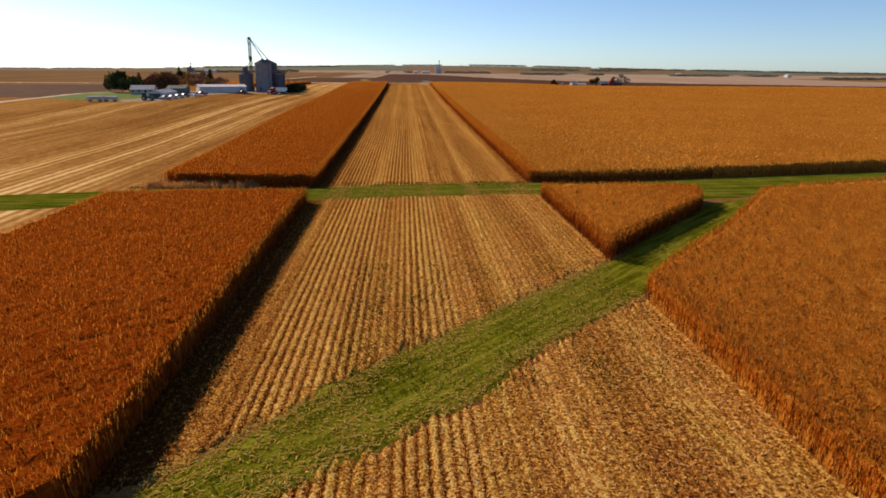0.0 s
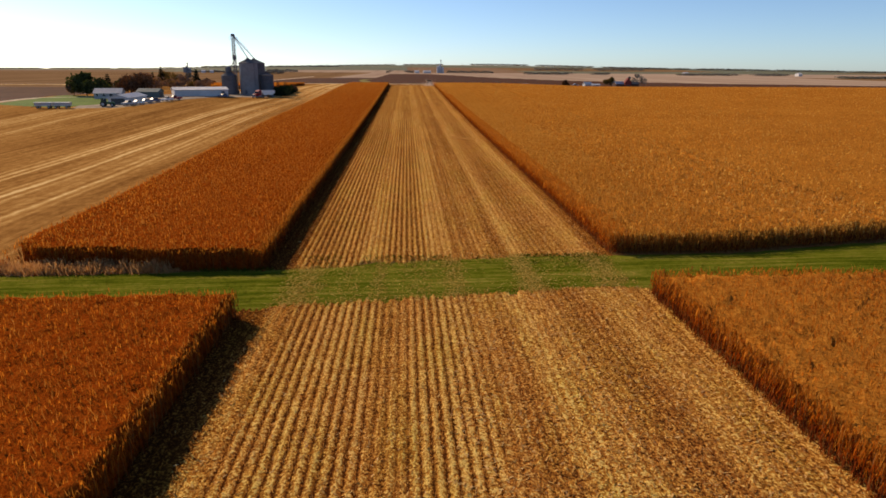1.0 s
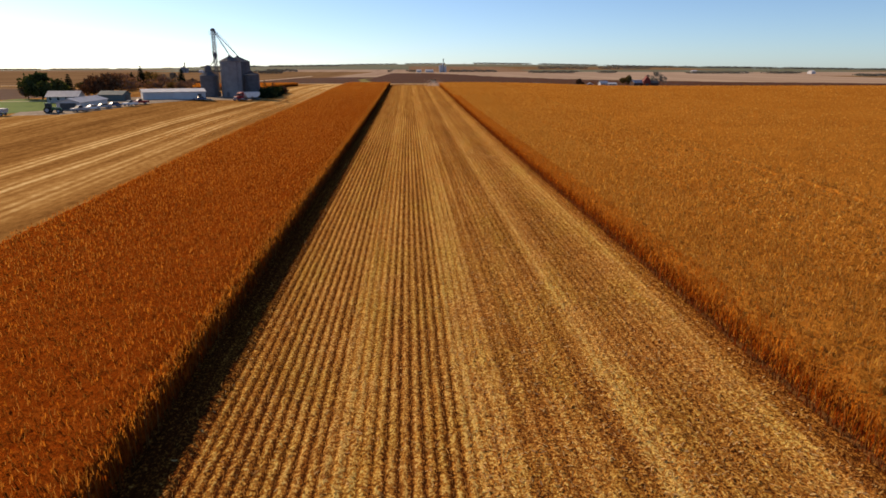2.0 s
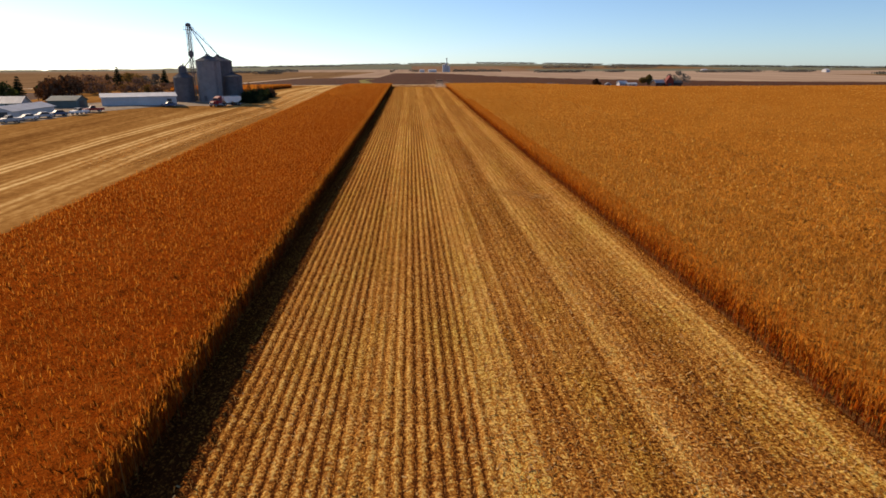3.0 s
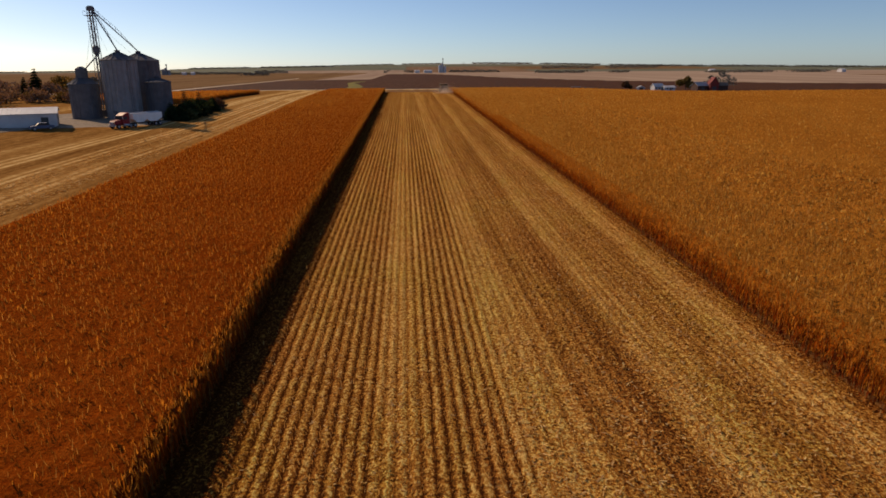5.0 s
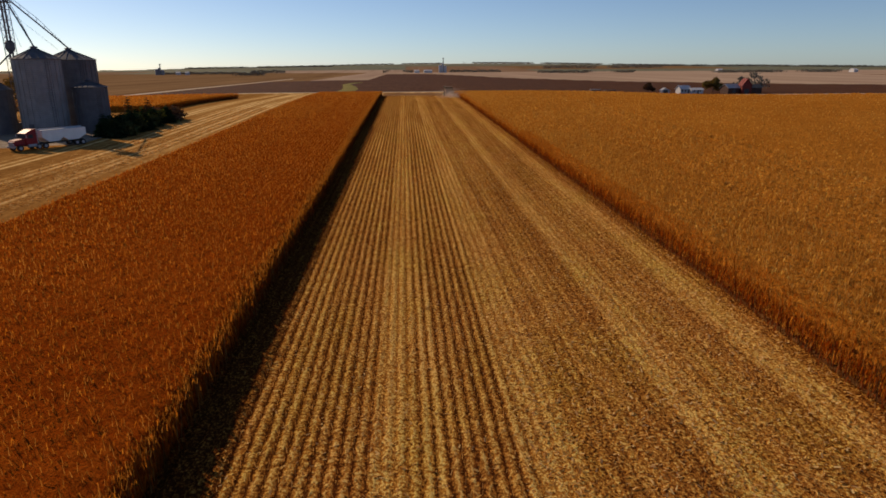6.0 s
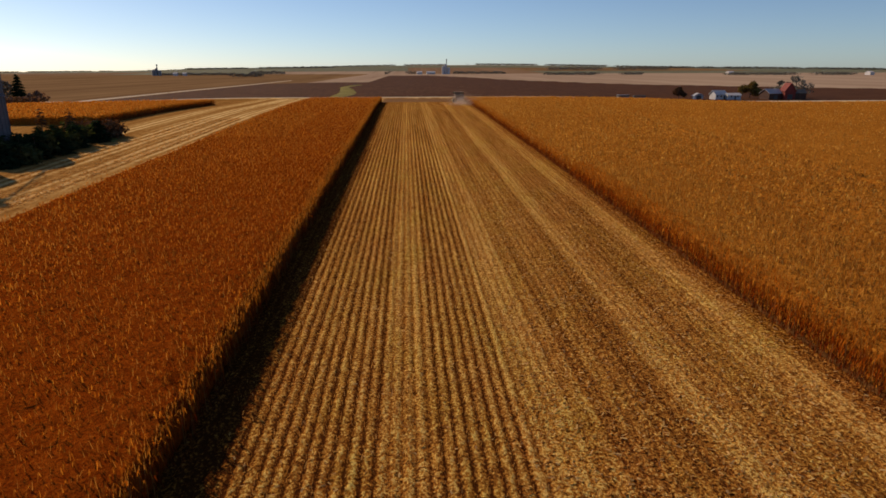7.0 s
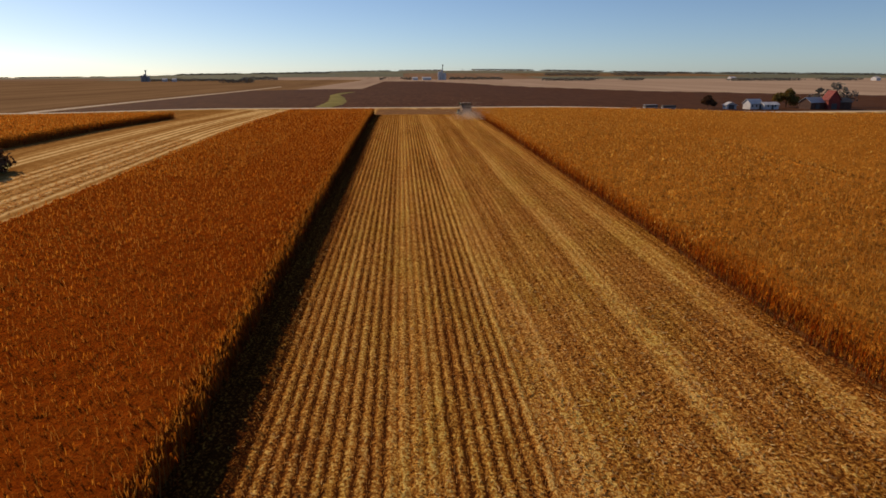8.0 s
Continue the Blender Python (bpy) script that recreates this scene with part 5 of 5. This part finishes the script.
def tractor(x, y, turn):
    ob = thing("tractor", "dark green farm tractor parked at the yard's edge", "tractor", at(x, y, turn, 0.02))
    bm = bmnew()
    prism(bm, [(-2.4, 0.8), (0.2, 0.8), (0.2, 1.7), (-2.1, 1.6), (-2.4, 1.4)], -0.45, 0.45)
    part("hood", bm, "green_paint", ob)
    bm = bmnew()
    box(bm, 0.2, 1.7, -0.75, 0.75, 1.0, 2.75, 0.1)
    part("cab", bm, "glass", ob)
    bm = bmnew()
    box(bm, 0.05, 1.85, -0.85, 0.85, 2.72, 2.9, 0.06)
    part("cab_roof", bm, "green_paint", ob)
    for s in (-1, 1):
        wheel(ob, 1.1, s * 1.05, 0.9, 0.5)
        wheel(ob, -1.8, s * 0.95, 0.6, 0.4)
        bm = bmnew()
        box(bm, 0.4, 1.8, s * 1.05 - 0.3, s * 1.05 + 0.3, 1.75, 1.85, 0.04)
        part("fender", bm, "green_paint", ob)
    return ob


tractor(-105.4, 270.5, 190)


def wagon(x, y, turn, label, side="grey_paint", cover="white_paint", group="wagons on the lawn"):
    ob = thing("hay_wagon", label, "wagon", at(x, y, turn, 0.02), group)
    bm = bmnew()
    box(bm, -2.6, 2.6, -1.2, 1.2, 0.85, 1.0, 0.03)
    part("bed", bm, "white_metal", ob)
    bm = bmnew()
    prism(bm, [(-2.5, 1.0), (2.5, 1.0), (2.6, 1.9), (-2.6, 1.9)], -1.15, 1.15)
    part("box", bm, side, ob)
    bm = bmnew()
    box(bm, -2.65, 2.65, -1.22, 1.22, 1.9, 1.98, 0.03)
    part("cover", bm, cover, ob)
    bm = bmnew()
    tube(bm, (-2.6, 0, 0.7), (-4.0, 0, 0.4), 0.06, seg=6)
    part("drawbar", bm, "rubber", ob)
    for xx in (-1.7, 1.7):
        for s in (-1, 1):
            wheel(ob, xx, s * 1.0, 0.42, 0.26)
    return ob


wagon(-122.2, 262.0, 8, "low pale wagon with a white cover beside the lawn")
wagon(-116.4, 262.4, 3, "low pale wagon with a white cover beside the lawn")


def combine(x, y):
    """The harvester at the end of the strip, seen from behind."""
    ob = thing("combine_harvester", "dull grey-green combine harvester working at the strip's far end", "combine harvester", at(x, y, 90, 0.05))
    bm = bmnew()
    prism(bm, [(-3.4, 1.2), (2.4, 1.0), (2.4, 2.6), (1.6, 3.2), (-2.8, 3.2), (-3.6, 2.4)], -1.5, 1.5)
    bmesh.ops.bevel(bm, geom=bm.edges[:], offset=0.1, segments=1, affect="EDGES")
    part("body", bm, "dusty_metal", ob)
    bm = bmnew()
    prism(bm, [(-1.8, 3.2), (1.4, 3.2), (1.9, 3.9), (-2.3, 3.9)], -1.6, 1.6)
    part("grain_tank", bm, "dusty_metal", ob)
    bm = bmnew()
    box(bm, 2.4, 4.0, -1.0, 1.0, 1.8, 3.5, 0.12)
    part("cab", bm, "glass", ob)
    bm = bmnew()
    box(bm, 2.3, 4.2, -1.1, 1.1, 3.48, 3.65, 0.06)
    part("cab_roof", bm, "green_paint", ob)
    bm = bmnew()
    prism(bm, [(4.2, 0.35), (6.2, 0.2), (5.6, 0.9), (4.3, 1.3)], -2.2, 2.2)
    part("corn_head", bm, "green_paint", ob)
    for k in range(7):
        s = -2.25 + 0.75 * k
        bm = bmnew()
        tube(bm, (5.0, s, 0.9), (6.9, s, 0.15), 0.28, 0.04, seg=8)
        part("snout", bm, "yellow_paint", ob)
    bm = bmnew()
    tube(bm, (-0.5, 1.6, 3.4), (-4.2, 2.3, 3.9), 0.2, seg=10)
    part("unloading_auger", bm, "green_paint", ob)
    bm = bmnew()
    prism(bm, [(-4.3, 0.8), (-3.4, 1.3), (-3.4, 2.2), (-4.0, 2.0)], -1.2, 1.2)
    part("chopper_hood", bm, "galvanised", ob)
    for s in (-1, 1):
        wheel(ob, 2.4, s * 1.75, 0.95, 0.7)
        wheel(ob, -2.6, s * 1.4, 0.65, 0.45)
    return ob


combine(15.0, 503.0)


# chaff and dust hanging behind the harvester
n = 14000
X, Y = 15.0 + rng.normal(0, 1.0, n) * np.linspace(1.0, 3.4, n), 499.0 - np.linspace(0, 22, n) + rng.normal(0, 1.2, n)
Z = land(X, Y) + 0.3 + np.abs(rng.normal(0, 0.8, n)) * (0.8 + 1.6 * rng.random(n))
tagged(flakes("harvest_dust", X, Y, Z, 0.07, 0.04, "dust", 1.0), "pale chaff dust hanging behind the combine harvester", "dust", kind="stuff")


# ---- trees ----
def crown_mesh(centres, sizes, n, leaf, squash=0.85):
    """Leaf quads over several lobes, thickest near each lobe's surface."""
    k = rng.integers(0, len(centres), n)
    d = rng.normal(size=(n, 3))
    d /= np.linalg.norm(d, axis=1)[:, None]
    r = np.asarray(sizes)[k] * (0.55 + 0.5 * rng.random(n) ** 0.6) * (0.85 + 0.3 * np.sin(d[:, 0] * 7 + k) * np.cos(d[:, 1] * 6))
    c = np.asarray(centres)[k] + d * r[:, None] * np.array([1, 1, squash])
    u = rng.normal(size=(n, 3))
    u /= np.linalg.norm(u, axis=1)[:, None]
    w = np.cross(u, rng.normal(size=(n, 3)))
    w /= np.linalg.norm(w, axis=1)[:, None]
    s = (leaf * (0.5 + rng.random(n)))[:, None]
    v = np.stack([c - u * s, c + w * s * 0.6, c + u * s, c - w * s * 0.6], 1).reshape(-1, 3)
    return v, np.arange(4 * n).reshape(n, 4)


def broad_tree(x, y, height, spread, leaf, label, n=2600, size=0.5, bare=0.0, group="farmyard trees"):
    ob = thing("tree", label, "tree", at(x, y, float(rng.random() * 360), -0.1), group)
    bm = bmnew()
    fork = height * 0.2
    tube(bm, (0, 0, 0), (0.1, 0.05, fork), height * 0.028, height * 0.02, 9)
    part("trunk", bm, "bark", ob)
    centres, sizes = [], []
    for k in range(8):
        a = 2 * math.pi * k / 8 + rng.random() * 0.7
        out = spread * (0.30 + 0.32 * rng.random()) if k < 6 else spread * 0.15
        z = height * ((0.32 + 0.34 * rng.random()) if k < 6 else 0.76)
        tip = (math.cos(a) * out, math.sin(a) * out, z)
        bm = bmnew()
        tube(bm, (0.1, 0.05, fork * 0.95), tip, height * 0.013, height * 0.004, 6)
        part("limb", bm, "bark", ob)
        centres.append(tip)
        sizes.append(spread * (0.27 + 0.12 * rng.random()) if k < 6 else spread * 0.27)
    v, q = crown_mesh(centres, sizes, n, size)
    crown = bulk("crown", v, q, leaf, ob)
    return ob


def conifer(x, y, height, spread, label, n=2600, group="farmyard evergreens", leaf="needle"):
    ob = thing("conifer", label, "evergreen tree", at(x, y, float(rng.random() * 360), -0.1), group)
    bm = bmnew()
    tube(bm, (0, 0, 0), (0, 0, height * 0.97), height * 0.02, 0.02, 8)
    part("trunk", bm, "bark", ob)
    f = 1 - np.sqrt(rng.random(n))
    tier = np.floor(f * 11) / 11 + 0.02
    z = height * (0.05 + 0.95 * (tier * 0.3 + f * 0.7))
    a = rng.random(n) * 2 * np.pi
    r = spread / 2 * (1 - f) ** 0.85 * (0.25 + 0.75 * rng.random(n) ** 0.5) * (0.85 + 0.22 * np.sin(a * 3 + tier * 20)) + 0.12
    c = np.stack([np.cos(a) * r, np.sin(a) * r, z - r * 0.22], 1)
    out = np.stack([np.cos(a), np.sin(a), -0.35 + 0.3 * rng.random(n)], 1)
    side = np.stack([-np.sin(a), np.cos(a), rng.normal(0, 0.3, n)], 1)
    s = (spread * 0.085 * (0.5 + rng.random(n)))[:, None]
    v = np.stack([c - out * s, c + side * s * 0.5, c + out * s * 1.2, c - side * s * 0.5], 1).reshape(-1, 3)
    bulk("crown", v, np.arange(4 * n).reshape(n, 4), leaf, ob)
    return ob


def shrub(x, y, height, spread, leaf, label, n=560, group="windbreak beside the bins"):
    ob = thing("shrub", label, "shrub", at(x, y, 0, -0.05), group)
    bm = bmnew()
    for k in range(4):
        a = k * 1.6 + rng.random()
        tube(bm, (0, 0, 0), (math.cos(a) * spread * 0.25, math.sin(a) * spread * 0.25, height * 0.6), 0.06, 0.02, 5)
    part("stems", bm, "bark", ob)
    cs = [(rng.uniform(-0.25, 0.25) * spread, rng.uniform(-0.25, 0.25) * spread, height * rng.uniform(0.25, 0.68)) for k in range(6)]
    v, q = crown_mesh(cs, [spread * 0.3] * 6, n, 0.32)
    bulk("foliage", v, q, leaf, ob)
    return ob


for x, y, top, spread, leaf, label, n in (
        (-140.5, 331, 10.0, 10.5, "leaf_dark", "large round dark green shade tree beyond the lawn", 4200),
        (-147.5, 334, 6.2, 4.5, "leaf_rust", "small russet tree beside the large shade tree", 700),
        (-141.0, 369, 8.0, 5.0, "leaf_dark", "small dark round tree behind the farmhouse", 1200),
        (-132.6, 365, 9.8, 12.0, "leaf_dusk", "broad dark rust-brown tree behind the sheds", 3200),
        (-148.0, 418, 8.4, 12.0, "leaf_rust", "thin russet brushy tree", 900),
        (-160.0, 445, 7.6, 11.0, "leaf_rust", "thin russet brushy tree", 800),
        (-136.0, 438, 6.6, 9.0, "leaf_rust", "low russet brushy tree near the bins", 700),
        (-175.0, 529, 9.6, 14.0, "leaf_olive", "olive tree in the farm grove", 1600),
        (-188.0, 522, 8.4, 12.0, "leaf_rust", "russet tree in the farm grove", 900),
        (-161.5, 529, 10.0, 9.0, "leaf_far", "half-bare grey-green tree in the farm grove", 700),
        (-146.5, 524, 6.0, 6.0, "leaf_rust", "small reddish tree by the far field", 600)):
    broad_tree(x, y, top, spread, leaf, label, n, 0.55)
for x, y, top, spread in ((-136.8, 344, 9.8, 5.6), (-162.0, 479.5, 12.8, 7.0), (-169.0, 483, 9.4, 4.6), (-154.3, 526.7, 12.4, 7.6)):
    conifer(x, y, top, spread, "dark green pointed spruce in the farm grove")
for k in range(7):
    shrub(-147 + 2.0 * k + rng.uniform(-0.5, 0.5), 503 + rng.uniform(-2, 2), 4.2 + rng.random(), 4.5, "leaf_rust", "dark russet shrub in a row by the far field")
# the windbreak east of the bins
for k in range(32):
    f = (k // 2) / 15
    brown = k > 25
    wx, wy = -61.6 - 4.0 * (k % 2) - 0.6 * f + rng.uniform(-0.8, 0.8), 360 + 37 * f + rng.uniform(-1, 1)
    if brown or k % 3 == 2:
        shrub(wx, wy, rng.uniform(3.0, 4.2), rng.uniform(4.4, 5.4), "leaf_dusk" if brown else "leaf_dark", "dull russet shrub at the windbreak's end" if brown else "dark green dense shrub in the windbreak")
    else:
        conifer(wx, wy, rng.uniform(3.6, 4.8), rng.uniform(4.2, 5.2), "dark green bushy cedar in the windbreak", 620, "windbreak beside the bins")
# brush behind the sheds
for k in range(20):
    tall = rng.uniform(3.2, 4.8)
    shrub(-172 + 2.85 * k + rng.uniform(-1, 1), 429 + rng.uniform(-4, 6), tall, rng.uniform(5.0, 7.0), "leaf_rust" if k % 4 else "leaf_olive", "thin grey-brown brush behind the farm sheds", 420, "brush behind the sheds")
for x, y, h in ((-67.7, 381.0, 7.0), (-64.6, 384.5, 6.7)):
    conifer(x, y, h, 3.4, "young rust-brown cedar standing in the windbreak", 700, leaf="leaf_dusk")

# ---- the farm across the road to the east ----
building("farmhouse", "white farmhouse with pale roof across the road", "house", 151.5, 583.0, 8, 6, 5, 2.7, 1.7, "white_metal", "white_metal", [("side-", 2.0, 1.0, 2.1)], 3)
building("porch_house", "low white annex beside the white farmhouse", "house", 157.6, 581.0, 5, 7, 4.5, 2.2, 0.9, "white_metal", "white_metal", [("side-", 0.5, 1.0, 2.0)], 2)
building("garage", "small white garage beside the farmhouse", "garage", 141.5, 584.0, 80, 5, 4, 1.9, 1.1, "white_metal", "white_metal", [("end-", 0.0, 2.4, 2.0)], 0)
building("barn", "dark brown barn with weathered pale roof", "barn", 177.0, 580.0, 15, 8.0, 6, 3.2, 1.9, "brown_board", "grey_roof", [("side-", 0.0, 2.4, 2.2)], 0)
building("barn", "tall red barn with steep gable", "barn", 184.2, 578.0, 84, 6.0, 4.8, 4.6, 3.4, "barn_red", "barn_red", [("end-", 0.0, 2.4, 2.6)], 0)
building("shed", "low dark maroon shed beside the red barn", "shed", 190.2, 580.5, 5, 7.5, 5, 3.2, 1.6, "brown_board", "shingle", None, 0)
broad_tree(175.5, 597, 8.6, 7.5, "leaf_olive", "round olive tree between farmhouse and barn", group="trees across the road")
broad_tree(134.5, 590, 6.2, 4, "leaf_dusk", "dark russet tree beside the white house", group="trees across the road")
broad_tree(200.0, 596, 12.5, 9, "leaf_far", "tall thin grey-green tree behind the barns", 520, group="trees across the road")
broad_tree(193.5, 600, 10.0, 6, "leaf_far", "thin grey-green tree behind the barns", 380, group="trees across the road")
wagon(92.5, 551.5, 5, "low dark grain wagon with a pale cover beside the gravel road", "shingle", "grey_roof", "wagons by the road")
wagon(100.0, 551.8, -5, "low dark flat wagon parked beside the gravel road", "shingle", "shingle", "wagons by the road")

# ---- far farmsteads and woods ----
def far_elevator(x, y, tall, label, steel="galvanised"):
    ob = thing("grain_elevator", label, "grain elevator", at(x, y))
    for k, (dx, r, h) in enumerate(((-9, 3.5, tall * 0.5), (-2.5, 3.0, tall * 0.62), (5, 4.0, tall * 0.42))):
        bm = bmnew()
        lathe(bm, [(r, 0), (r, h), (0.4, h + r * 0.5)], 20, (dx, 0, 0))
        part("silo", bm, steel, ob)
    bm = bmnew()
    box(bm, -0.9, 0.9, -0.9, 0.9, 0, tall, 0.2)
    box(bm, -1.6, 1.6, -1.6, 1.6, tall - 3, tall - 0.5, 0.2)
    part("tower", bm, "galvanised_dark", ob)
    return ob


far_elevator(101.0, 1980.0, 38.0, "pale far grain elevator with silos on the horizon", "white_metal")
far_elevator(-590.0, 1850.0, 26.0, "far grain bins with a leg on the western horizon")
for x, y, L in ((60, 1985, 22), (30, 1975, 13), (-552, 1860, 9), (-527, 1850, 8), (720, 1700, 12), (900, 1500, 9)):
    building("far_building", "far pale metal farm building near the horizon", "farm building", x, y, 5, L, 14, 5, 2.5, "white_metal", "white_metal", None, 0)


def wood(name, stretches, label, n, leaf, material):
    """Far woods and tree lines: clumps of leaf quads in long uneven masses."""
    xs, ys, hs = [], [], []
    for x0, x1, y0, depth, h in stretches:
        m = int(n * (x1 - x0))
        x = rng.uniform(x0, x1, m)
        gap = np.sin(x / 61.0 + y0) + 0.6 * np.sin(x / 19.0) + rng.normal(0, 0.25, m) > -0.9
        x = x[gap]
        xs.append(x)
        ys.append(y0 + rng.uniform(-depth / 2, depth / 2, len(x)))
        hs.append(h * (0.75 + 0.25 * np.sin(x / 11.0) * np.sin(x / 3.7 + 1)) * rng.random(len(x)) ** 0.6)
    x, y, h = np.concatenate(xs), np.concatenate(ys), np.concatenate(hs)
    c = np.stack([x, y, land(x, y) + h], 1)
    k = len(x)
    u = rng.normal(size=(k, 3))
    u /= np.linalg.norm(u, axis=1)[:, None]
    w = np.cross(u, rng.normal(size=(k, 3)))
    w /= np.linalg.norm(w, axis=1)[:, None]
    v = np.stack([c - u * leaf, c + w * leaf, c + u * leaf, c - w * leaf], 1).reshape(-1, 3)
    return tagged(bulk(name, v, np.arange(4 * k).reshape(k, 4), material), label, "woods", kind="stuff")


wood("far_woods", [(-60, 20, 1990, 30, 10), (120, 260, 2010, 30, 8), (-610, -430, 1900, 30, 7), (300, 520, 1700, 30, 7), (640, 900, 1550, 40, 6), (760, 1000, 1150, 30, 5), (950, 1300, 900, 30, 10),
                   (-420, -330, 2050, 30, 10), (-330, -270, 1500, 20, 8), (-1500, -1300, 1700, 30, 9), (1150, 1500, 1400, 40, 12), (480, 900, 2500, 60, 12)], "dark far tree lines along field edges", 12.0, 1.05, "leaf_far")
wood("horizon_woods", [(-2600, -1500, 3700, 60, 5), (-1300, 200, 3650, 60, 6), (300, 1900, 3600, 80, 9), (1900, 3300, 3500, 80, 10), (900, 2200, 2900, 60, 8), (-900, -300, 3000, 60, 6)], "woods along the horizon, greyed for haze", 4.5, 2.0, "leaf_far")
